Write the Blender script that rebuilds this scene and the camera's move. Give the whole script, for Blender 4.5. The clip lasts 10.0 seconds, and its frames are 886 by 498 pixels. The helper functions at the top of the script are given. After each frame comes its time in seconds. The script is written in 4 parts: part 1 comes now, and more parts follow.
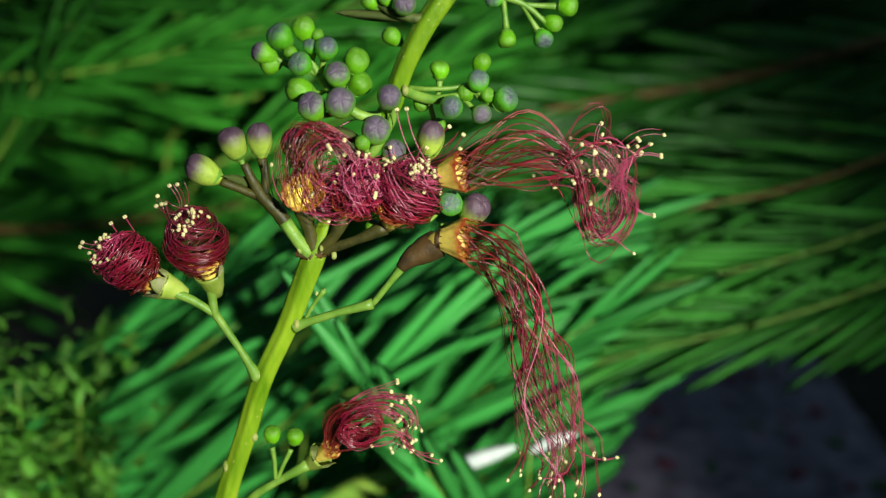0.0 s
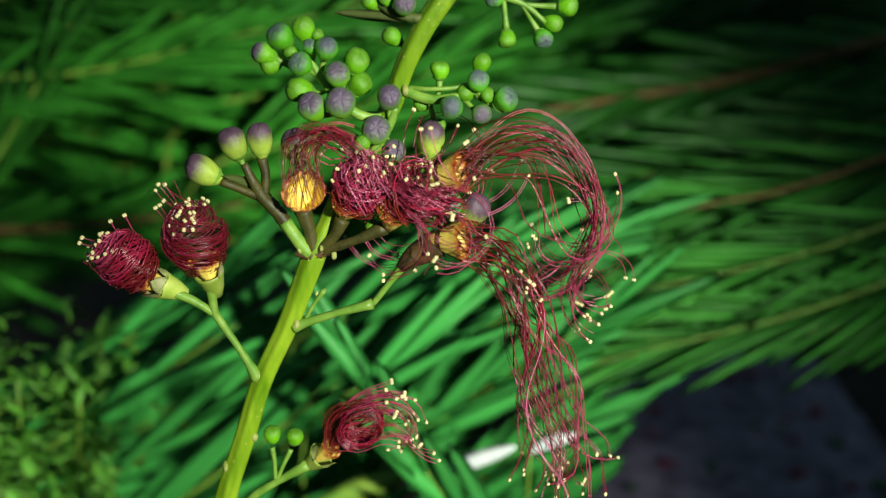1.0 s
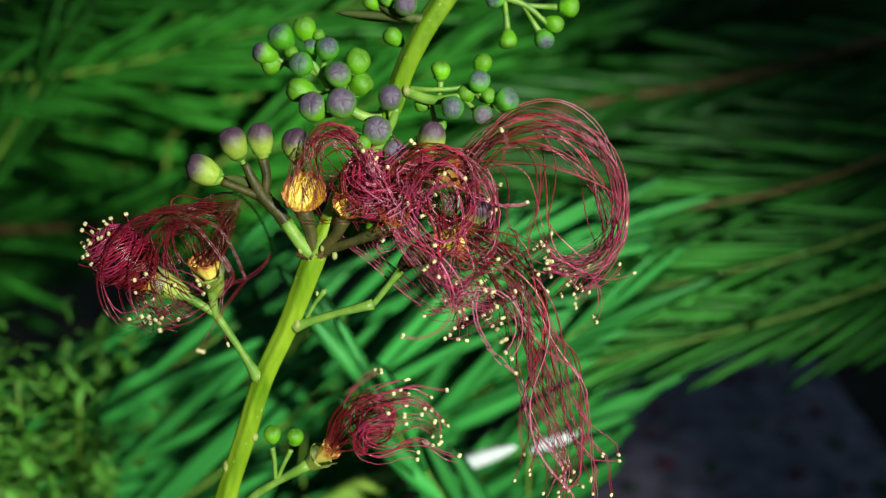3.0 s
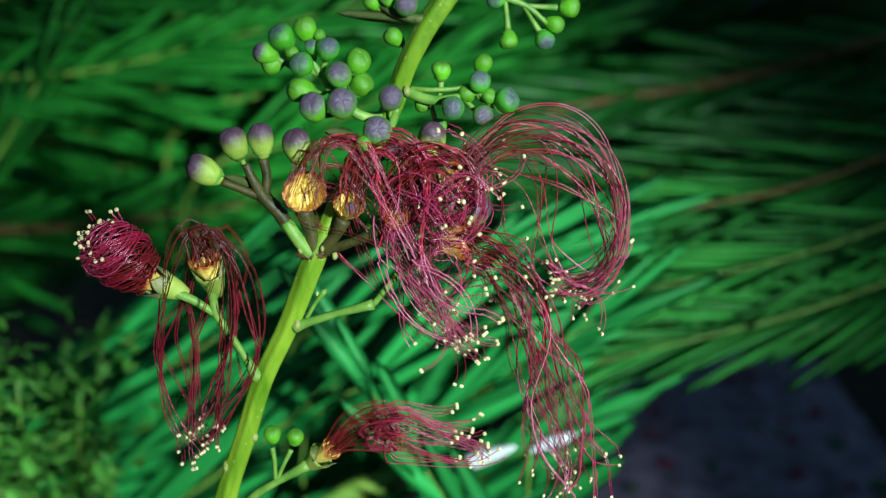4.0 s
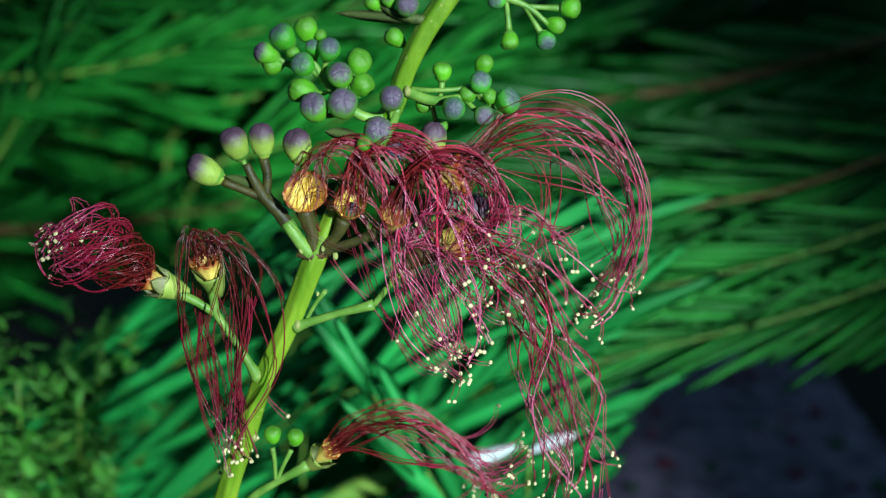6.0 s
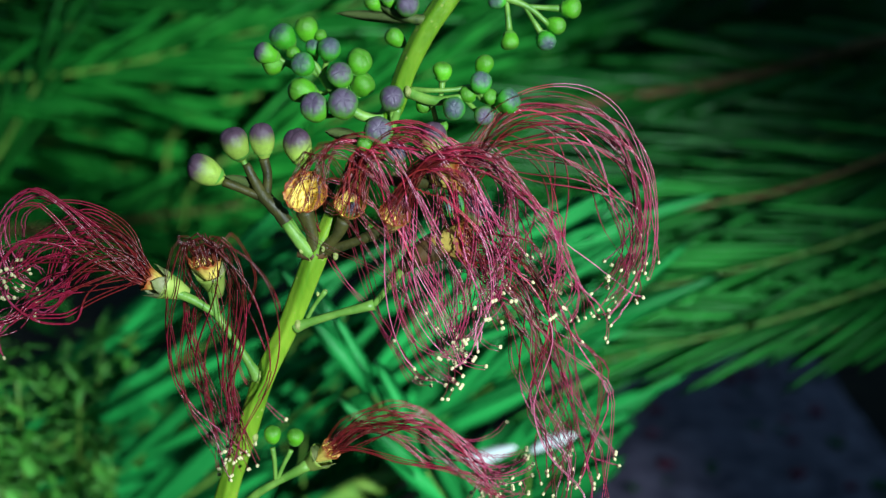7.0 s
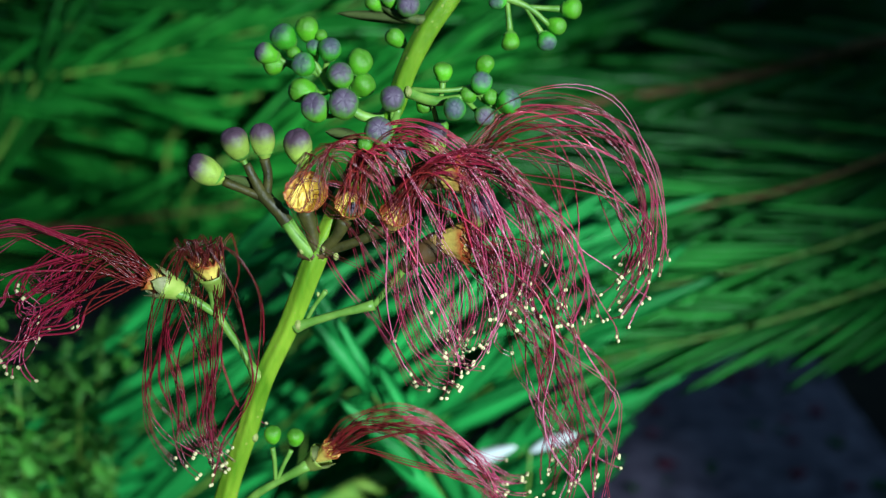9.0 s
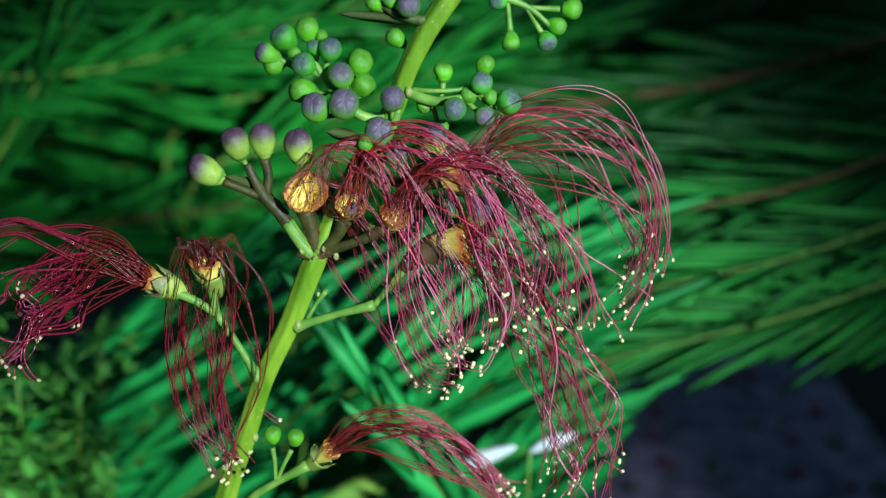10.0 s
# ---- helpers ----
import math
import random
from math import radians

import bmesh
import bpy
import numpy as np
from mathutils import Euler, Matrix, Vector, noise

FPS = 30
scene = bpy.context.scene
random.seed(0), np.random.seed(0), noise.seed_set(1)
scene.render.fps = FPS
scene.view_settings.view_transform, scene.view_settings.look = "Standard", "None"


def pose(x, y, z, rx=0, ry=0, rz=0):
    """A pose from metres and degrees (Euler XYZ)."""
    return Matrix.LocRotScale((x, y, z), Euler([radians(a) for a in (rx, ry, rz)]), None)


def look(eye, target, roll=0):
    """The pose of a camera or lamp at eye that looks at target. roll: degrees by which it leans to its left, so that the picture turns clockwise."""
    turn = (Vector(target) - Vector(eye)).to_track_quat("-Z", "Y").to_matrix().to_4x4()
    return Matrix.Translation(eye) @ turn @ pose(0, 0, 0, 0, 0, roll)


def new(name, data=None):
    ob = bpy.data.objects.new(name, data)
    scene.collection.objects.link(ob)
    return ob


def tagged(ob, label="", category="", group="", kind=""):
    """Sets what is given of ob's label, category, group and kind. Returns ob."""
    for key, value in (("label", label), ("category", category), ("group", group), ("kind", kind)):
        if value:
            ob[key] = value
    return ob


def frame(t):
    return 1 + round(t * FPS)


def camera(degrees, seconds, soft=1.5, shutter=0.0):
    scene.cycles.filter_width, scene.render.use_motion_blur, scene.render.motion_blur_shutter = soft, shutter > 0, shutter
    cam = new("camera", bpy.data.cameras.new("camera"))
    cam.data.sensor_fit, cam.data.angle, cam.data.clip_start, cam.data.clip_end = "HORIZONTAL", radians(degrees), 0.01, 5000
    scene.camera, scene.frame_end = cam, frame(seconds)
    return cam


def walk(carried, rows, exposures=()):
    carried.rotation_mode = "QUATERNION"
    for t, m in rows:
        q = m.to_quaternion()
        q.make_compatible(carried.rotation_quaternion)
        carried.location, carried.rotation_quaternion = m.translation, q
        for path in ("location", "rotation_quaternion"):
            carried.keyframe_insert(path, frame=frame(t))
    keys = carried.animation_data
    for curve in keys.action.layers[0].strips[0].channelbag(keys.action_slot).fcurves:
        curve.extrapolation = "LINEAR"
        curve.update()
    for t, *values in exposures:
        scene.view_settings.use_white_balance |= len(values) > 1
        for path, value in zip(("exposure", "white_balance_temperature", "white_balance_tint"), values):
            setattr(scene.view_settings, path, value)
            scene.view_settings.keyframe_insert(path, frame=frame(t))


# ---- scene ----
# The plan is drawn on an upright sheet through the flower stalk, 1568 by 882 units of about 0.115 mm,
# counted from its upper left corner.
U = 0.18 / 1568
EYE_H, PITCH, LENS = 0.30, 16.0, 40.0
HALF = math.tan(radians(LENS / 2))
SHEET = 0.2473 * math.cos(radians(PITCH))
TALL = 1.04

cam = camera(LENS, 10.0, soft=1.25)
cam.data.dof.use_dof = True
cam.data.dof.focus_distance = 0.246
cam.data.dof.aperture_fstop = 9.5
EYE = pose(0, 0, EYE_H, 90 - PITCH, 0, 0)
walk(cam, [(0, EYE), (10, EYE)],
     exposures=[(0, 0.0, 6700, 2), (2.7, 0.0, 6600, 3), (4.0, 0.0, 5400, 0), (10, 0.0, 5200, 0)])


def at(x, y, back=0.0):
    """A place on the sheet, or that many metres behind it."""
    way = EYE.to_3x3() @ Vector(((x - 784) / 784 * HALF, (441 - y) / 784 * HALF, -1))
    return EYE.translation + way * ((SHEET + back) / way.y)


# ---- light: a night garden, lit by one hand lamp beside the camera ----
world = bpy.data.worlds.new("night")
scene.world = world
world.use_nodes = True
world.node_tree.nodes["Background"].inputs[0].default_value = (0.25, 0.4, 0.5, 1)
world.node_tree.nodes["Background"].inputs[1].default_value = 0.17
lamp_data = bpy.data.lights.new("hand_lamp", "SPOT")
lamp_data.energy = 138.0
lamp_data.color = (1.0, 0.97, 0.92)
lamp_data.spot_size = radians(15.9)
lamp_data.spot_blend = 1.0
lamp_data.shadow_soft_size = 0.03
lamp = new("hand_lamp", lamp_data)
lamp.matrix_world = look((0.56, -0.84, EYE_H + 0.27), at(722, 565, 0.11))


# ---- materials ----
def material(name, low, high, scale=300.0, rough=0.5, bump=0.2, detail=6.0, spec=0.4, coords="Object", transmit=0.0,
             vary=0.25, fine=None, stretch=None):
    m = bpy.data.materials.new(name)
    m.use_nodes = True
    nt = m.node_tree
    bsdf = nt.nodes["Principled BSDF"]
    tc = nt.nodes.new("ShaderNodeTexCoord")
    no = nt.nodes.new("ShaderNodeTexNoise")
    no.inputs["Scale"].default_value = scale
    no.inputs["Detail"].default_value = detail
    nt.links.new(tc.outputs[coords], no.inputs["Vector"])
    if stretch:
        mp = nt.nodes.new("ShaderNodeMapping")
        mp.inputs["Scale"].default_value = stretch
        nt.links.new(tc.outputs[coords], mp.inputs["Vector"])
        nt.links.new(mp.outputs["Vector"], no.inputs["Vector"])
    ramp = nt.nodes.new("ShaderNodeValToRGB")
    ramp.color_ramp.elements[0].position, ramp.color_ramp.elements[1].position = 0.32, 0.68
    ramp.color_ramp.elements[0].color = (*low, 1)
    ramp.color_ramp.elements[1].color = (*high, 1)
    nt.links.new(no.outputs["Fac"], ramp.inputs["Fac"])
    info = nt.nodes.new("ShaderNodeObjectInfo")
    span = nt.nodes.new("ShaderNodeMapRange")
    span.inputs["To Min"].default_value, span.inputs["To Max"].default_value = 1 - vary, 1 + vary
    nt.links.new(info.outputs["Random"], span.inputs["Value"])
    hsv = nt.nodes.new("ShaderNodeHueSaturation")
    nt.links.new(span.outputs["Result"], hsv.inputs["Value"])
    nt.links.new(ramp.outputs["Color"], hsv.inputs["Color"])
    nt.links.new(hsv.outputs["Color"], bsdf.inputs["Base Color"])
    bsdf.inputs["Roughness"].default_value = rough
    bsdf.inputs["Specular IOR Level"].default_value = spec
    fn = nt.nodes.new("ShaderNodeTexNoise")
    fn.inputs["Scale"].default_value = fine or scale * 6
    fn.inputs["Detail"].default_value = 4
    nt.links.new(tc.outputs[coords], fn.inputs["Vector"])
    bp = nt.nodes.new("ShaderNodeBump")
    bp.inputs["Strength"].default_value = bump
    bp.inputs["Distance"].default_value = 0.0004
    nt.links.new(fn.outputs["Fac"], bp.inputs["Height"])
    nt.links.new(bp.outputs["Normal"], bsdf.inputs["Normal"])
    if transmit:
        bsdf.inputs["Subsurface Weight"].default_value = transmit
        bsdf.inputs["Subsurface Radius"].default_value = (0.0006, 0.001, 0.0004)
        bsdf.inputs["Subsurface Scale"].default_value = 1.0
    return m


def tip_material(name, base, tip, start, end, rough=0.36):
    """Bud skin: one colour at the stalk end, another at the tip, mottled, with an uneven border."""
    m = material(name, base, [c * 1.35 for c in base], scale=3.2, fine=22, rough=rough, bump=0.35, vary=0.22, spec=0.5)
    nt = m.node_tree
    hsv = next(n for n in nt.nodes if n.type == "HUE_SAT")
    bsdf = nt.nodes["Principled BSDF"]
    tc = next(n for n in nt.nodes if n.type == "TEX_COORD")
    no = next(n for n in nt.nodes if n.type == "TEX_NOISE")
    sep = nt.nodes.new("ShaderNodeSeparateXYZ")
    nt.links.new(tc.outputs["Object"], sep.inputs[0])
    add = nt.nodes.new("ShaderNodeMath")
    add.operation = "MULTIPLY_ADD"
    add.inputs[1].default_value = 1.0
    nt.links.new(no.outputs["Fac"], add.inputs[0])
    nt.links.new(sep.outputs["Z"], add.inputs[2])
    rng = nt.nodes.new("ShaderNodeMapRange")
    rng.interpolation_type = "SMOOTHSTEP"
    rng.inputs["From Min"].default_value, rng.inputs["From Max"].default_value = start + 0.5, end + 0.5
    nt.links.new(add.outputs[0], rng.inputs["Value"])
    mix = nt.nodes.new("ShaderNodeMixRGB")
    nt.links.new(rng.outputs["Result"], mix.inputs[0])
    nt.links.new(hsv.outputs["Color"], mix.inputs[1])
    mix.inputs[2].default_value = (*tip, 1)
    nt.links.new(mix.outputs[0], bsdf.inputs["Base Color"])
    return m


STEM = material("stem_skin", (0.085, 0.20, 0.004), (0.25, 0.40, 0.020), 260, 0.34, 0.3, vary=0.05, fine=800, stretch=(1, 1, 0.22), transmit=0.25)
# brown, and darker still for the flowers' shade, which is in the colour
SHADED_STALK = material("brown_stalk_shaded", (0.020, 0.022, 0.005), (0.070, 0.066, 0.012), 300, 0.5, 0.35, vary=0.12)
STALK = material("stalk_skin", (0.09, 0.22, 0.02), (0.20, 0.35, 0.05), 300, 0.45, 0.3, vary=0.12)
# pale specks on the stem
nt = STEM.node_tree
speck = nt.nodes.new("ShaderNodeTexVoronoi")
speck.inputs["Scale"].default_value = 420
near = nt.nodes.new("ShaderNodeMapRange")
near.inputs["From Min"].default_value, near.inputs["From Max"].default_value = 0.16, 0.10
mix = nt.nodes.new("ShaderNodeMixRGB")
mix.inputs[2].default_value = (0.28, 0.36, 0.06, 1)
nt.links.new(next(n for n in nt.nodes if n.type == "TEX_COORD").outputs["Object"], speck.inputs["Vector"])
nt.links.new(speck.outputs["Distance"], near.inputs["Value"])
nt.links.new(near.outputs["Result"], mix.inputs[0])
nt.links.new(next(n for n in nt.nodes if n.type == "HUE_SAT").outputs["Color"], mix.inputs[1])
nt.links.new(mix.outputs[0], nt.nodes["Principled BSDF"].inputs["Base Color"])
SCAR = material("node_scar", (0.20, 0.30, 0.03), (0.48, 0.50, 0.16), 900, 0.7, 0.8)
BUD_PURPLE = tip_material("bud_purple", (0.11, 0.33, 0.010), (0.092, 0.066, 0.108), 0.15, 1.1)
BUD_BLUE = tip_material("bud_blue_green", (0.080, 0.33, 0.012), (0.070, 0.085, 0.105), 0.25, 1.2)
BUD_GREEN = tip_material("bud_green", (0.115, 0.35, 0.008), (0.095, 0.26, 0.014), 0.0, 0.9)
BUD_PALE = tip_material("bud_pale", (0.28, 0.40, 0.05), (0.088, 0.052, 0.075), -0.15, 0.95)
FUNNEL = material("flower_base", (0.035, 0.024, 0.008), (0.10, 0.055, 0.016), 250, 0.5, 0.3)
CALYX = material("calyx_skin", (0.09, 0.27, 0.02), (0.18, 0.38, 0.05), 500, 0.5, 0.3)
PALE_CALYX = material("pale_calyx", (0.22, 0.36, 0.03), (0.40, 0.48, 0.10), 300, 0.45, 0.3)
PETAL = material("petal_skin", (0.42, 0.50, 0.16), (0.62, 0.62, 0.34), 400, 0.45, 0.3)
TUBE = tip_material("stamen_tube", (0.74, 0.58, 0.11), (0.30, 0.045, 0.010), 0.45, 1.2)
SHADES = []
for shade, (deep, pale) in (("dark", ((0.11, 0.004, 0.012), (0.18, 0.012, 0.034))), ("mid", ((0.21, 0.008, 0.030), (0.38, 0.038, 0.105))),
                            ("light", ((0.36, 0.016, 0.050), (0.58, 0.14, 0.25)))):
    SHADES.append((material("filament_foot_" + shade, (0.14, 0.020, 0.006), (0.26, 0.045, 0.010), 1.3, 0.4, 0.02, vary=0, detail=2),
                   material("filament_low_" + shade, [c * k for c, k in zip(deep, (0.45, 0.8, 0.3))], [c * k for c, k in zip(deep, (0.8, 1.6, 0.4))], 1.3, 0.3, 0.02, vary=0, detail=2),
                   material("filament_" + shade, deep, [c * 1.4 for c in deep], 1.3, 0.28, 0.02, vary=0, detail=2, spec=0.6),
                   material("filament_end_" + shade, [c * 0.8 for c in pale], pale, 1.3, 0.28, 0.02, vary=0, detail=2, spec=0.6)))
ANTHER = material("anther_yellow", (0.62, 0.55, 0.22), (0.80, 0.74, 0.42), 3000, 0.6, 0.3, vary=0.12)
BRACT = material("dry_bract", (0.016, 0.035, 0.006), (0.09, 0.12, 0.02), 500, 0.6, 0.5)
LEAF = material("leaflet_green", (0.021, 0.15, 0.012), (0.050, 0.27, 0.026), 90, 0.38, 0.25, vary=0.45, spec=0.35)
# lighter copy of the leaflet green, brighter light on the blades painted in
LEAF_LIT = material("blade_green_lit", (0.027, 0.215, 0.032), (0.066, 0.38, 0.072), 90, 0.38, 0.25, vary=0.35, spec=0.4)
HERB = material("herb_green", (0.075, 0.29, 0.02), (0.16, 0.42, 0.055), 200, 0.5, 0.3, vary=0.4)
RACHIS = material("rachis_brown", (0.10, 0.075, 0.02), (0.20, 0.13, 0.035), 200, 0.6, 0.4, vary=0.2)
PALE_LEAF = material("faded_leaf", (0.48, 0.58, 0.55), (0.68, 0.74, 0.70), 150, 0.5, 0.3, vary=0.05)
YELLOW_LEAF = material("yellowing_leaf", (0.10, 0.28, 0.03), (0.24, 0.40, 0.05), 150, 0.5, 0.3, vary=0.1)
SOIL = material("soil", (0.012, 0.010, 0.007), (0.04, 0.032, 0.02), 40, 0.9, 0.8, vary=0.0, fine=400)
STONE = material("dark_stone", (0.12, 0.10, 0.165), (0.42, 0.35, 0.50), 90, 0.75, 0.8, vary=0.0, fine=900)
FLECK_RED = material("red_fleck", (0.20, 0.03, 0.08), (0.34, 0.06, 0.13), 200, 0.6, 0.3)
FLECK_GREEN = material("green_fleck", (0.03, 0.12, 0.02), (0.05, 0.18, 0.03), 200, 0.6, 0.3)


# ---- mesh helpers ----
def part(name, bm, mat, parent=None, label="", smooth=True):
    me = bpy.data.meshes.new(name)
    if smooth:
        for f in bm.faces:
            f.smooth = True
    bm.to_mesh(me)
    bm.free()
    me.materials.append(mat)
    ob = new(name, me)
    if parent:
        ob.parent = parent
    if label:
        ob["label"] = label
    return ob


def linked(name, me, parent, loc=(0, 0, 0), quat=None, scale=(1, 1, 1)):
    ob = new(name, me)
    ob.parent = parent
    ob.location = loc
    ob.rotation_mode = "QUATERNION"
    if quat:
        ob.rotation_quaternion = quat
    ob.scale = scale
    return ob


def smooth_line(points, steps):
    """A smooth line (Catmull-Rom) through the points, evenly stepped."""
    p = np.array(points, float)
    p = np.vstack([2 * p[0] - p[1], p, 2 * p[-1] - p[-2]])
    out = []
    n = len(p) - 3
    for s in np.linspace(0, n, steps):
        i = min(int(s), n - 1)
        f = s - i
        a, b, c, d = p[i:i + 4]
        out.append(0.5 * (2 * b + (c - a) * f + (2 * a - 5 * b + 4 * c - d) * f * f + (3 * b - a - 3 * c + d) * f ** 3))
    return np.array(out)


def tube(bm, points, radii, sides=8, steps=None, bumps=0.0, seed=0, ridges=0.0):
    """A round tapered tube along a smooth line; points and radii in metres."""
    steps = steps or (len(points) - 1) * 5 + 1
    line = smooth_line(points, steps)
    rad = np.interp(np.linspace(0, 1, steps), np.linspace(0, 1, len(radii)), radii)
    rng = random.Random(seed)
    rings = []
    side = None
    for i, c in enumerate(line):
        t = Vector(line[min(i + 1, steps - 1)] - line[max(i - 1, 0)]).normalized()
        if side is None:
            side = t.orthogonal().normalized()
        side = (side - t * side.dot(t)).normalized()
        up = t.cross(side)
        ring = []
        for k in range(sides):
            a = 2 * math.pi * k / sides
            r = rad[i] * (1 + bumps * (rng.random() - 0.5) + ridges * math.sin(5 * a + i * 0.02) + ridges * noise.noise((i * 0.12, seed, a)))
            ring.append(bm.verts.new(Vector(c) + (side * math.cos(a) + up * math.sin(a)) * r))
        rings.append(ring)
    for a, b in zip(rings, rings[1:]):
        for k in range(sides):
            bm.faces.new((a[k], a[(k + 1) % sides], b[(k + 1) % sides], b[k]))
    bm.faces.new(list(reversed(rings[0])))
    bm.faces.new(rings[-1])
    return line


def lathe(bm, profile, sides=20, lobes=0, depth=0.0, lobe_from=0.0, power=3):
    """Turned round Z from (radius, height) pairs; lobes furrow it from a height on."""
    rings = []
    for r, z in profile:
        if r < 1e-6:
            rings.append([bm.verts.new((0, 0, z))])
            continue
        ring = []
        for k in range(sides):
            a = 2 * math.pi * k / sides
            f = 1.0
            if lobes and z > lobe_from:
                f -= depth * (1 - abs(math.sin(lobes * a / 2))) ** power
            ring.append(bm.verts.new((r * f * math.cos(a), r * f * math.sin(a), z)))
        rings.append(ring)
    for a, b in zip(rings, rings[1:]):
        n = max(len(a), len(b))
        for k in range(n):
            q = [a[k % len(a)], a[(k + 1) % len(a)], b[(k + 1) % len(b)], b[k % len(b)]]
            q = [v for i, v in enumerate(q) if v not in q[:i]]
            if len(q) > 2:
                bm.faces.new(q)


def aim(way):
    return Vector(way).to_track_quat("Z", "Y")


# ---- ground ----
bm = bmesh.new()
edges_x = [-60, -8, -2] + [-1 + 0.05 * i for i in range(41)] + [2, 8, 60]
edges_y = [-40, -4] + [-0.5 + 0.06 * i for i in range(48)] + [4, 10, 60]
grid = [[bm.verts.new((x, y, 0.012 * noise.noise((x * 9, y * 9, 0.3)) - 0.01)) for x in edges_x] for y in edges_y]
for r0, r1 in zip(grid, grid[1:]):
    for k in range(len(edges_x) - 1):
        bm.faces.new((r0[k], r0[k + 1], r1[k + 1], r1[k]))
tagged(part("ground", bm, SOIL), "dark bare garden soil", "ground", kind="structure")


# ---- the stone slab on the ground ----
def stone_slab():
    bm = bmesh.new()
    rng = random.Random(4)
    outline = []
    for k in range(48):
        a = 2 * math.pi * k / 48
        r = 1 / max(abs(math.cos(a)) / 0.078, abs(math.sin(a)) / 0.115)
        r = min(r, 0.134) * (1 + 0.05 * noise.noise((math.cos(a) * 3, math.sin(a) * 3, 2)) + 0.03 * (rng.random() - 0.5))
        outline.append((r * math.cos(a), r * math.sin(a)))
    layers = [(1.0, 0.0), (1.02, 0.02), (1.0, 0.045), (0.965, 0.055), (0.7, 0.058), (0.4, 0.060), (0.15, 0.061)]
    rings = [[bm.verts.new((x * s, y * s, z + (0.004 * noise.noise((x * s * 20, y * s * 20, 1)) if z > 0.05 else 0)))
              for x, y in outline] for s, z in layers]
    for a, b in zip(rings, rings[1:]):
        for k in range(48):
            bm.faces.new((a[k], a[(k + 1) % 48], b[(k + 1) % 48], b[k]))
    bm.faces.new(rings[-1])
    bm.faces.new(list(reversed(rings[0])))
    slab = part("stone_slab", bm, STONE)
    tagged(slab, "dark purplish grey stone slab with red and green flecks", "stone")
    slab.matrix_world = pose(0.139, 0.548, -0.008, 2, 0, 2)
    for k in range(44):
        bm = bmesh.new()
        n = 7
        size = rng.uniform(0.001, 0.006)
        ring = [bm.verts.new((size * rng.uniform(0.6, 1.2) * math.cos(6.283 * j / n), size * rng.uniform(0.4, 1) * math.sin(6.283 * j / n), 0))
                for j in range(n)]
        f = bm.faces.new(ring)
        ext = bmesh.ops.extrude_face_region(bm, geom=[f])
        bmesh.ops.translate(bm, verts=[v for v in ext["geom"] if isinstance(v, bmesh.types.BMVert)], vec=(0, 0, 0.0015))
        fl = part("fallen_scrap", bm, FLECK_RED if k % 2 else FLECK_GREEN, slab, "small red scrap" if k % 2 else "small green scrap")
        x, y = rng.uniform(-0.062, 0.06), rng.uniform(-0.09, 0.095)
        fl.location = (x, y, 0.0595 + 0.003 * noise.noise((x * 20, y * 20, 1)))
        fl.rotation_euler = (0, 0, rng.uniform(0, 6))


stone_slab()


# ---- leaves behind ----
def leaf_mesh(name, mat, bend=0.8, stations=9, blunt=0.28):
    """A narrow blade of unit length along X and unit width, folded along its midrib, with real thickness."""
    bm = bmesh.new()
    rows = []
    for i in range(stations):
        s = i / (stations - 1)
        w = 0.5 * (math.sin(math.pi * min(1, 0.04 + s * 0.96)) ** blunt) + 0.01
        z = bend * math.sin(math.pi * s)
        rows.append([bm.verts.new(v) for v in ((s, -w, z + 0.10), (s, 0, z + 0.02), (s, w, z + 0.10), (s, 0, z - 0.04))])
    for a, b in zip(rows, rows[1:]):
        for k in range(4):
            bm.faces.new((a[k], a[(k + 1) % 4], b[(k + 1) % 4], b[k]))
    bm.faces.new(rows[0])
    bm.faces.new(list(reversed(rows[-1])))
    for f in bm.faces:
        f.smooth = True
    bmesh.ops.recalc_face_normals(bm, faces=bm.faces)
    me = bpy.data.meshes.new(name)
    bm.to_mesh(me)
    bm.free()
    me.materials.append(mat)
    return me


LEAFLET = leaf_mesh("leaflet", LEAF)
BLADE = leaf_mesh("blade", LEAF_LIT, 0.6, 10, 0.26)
frond_seed = [100]


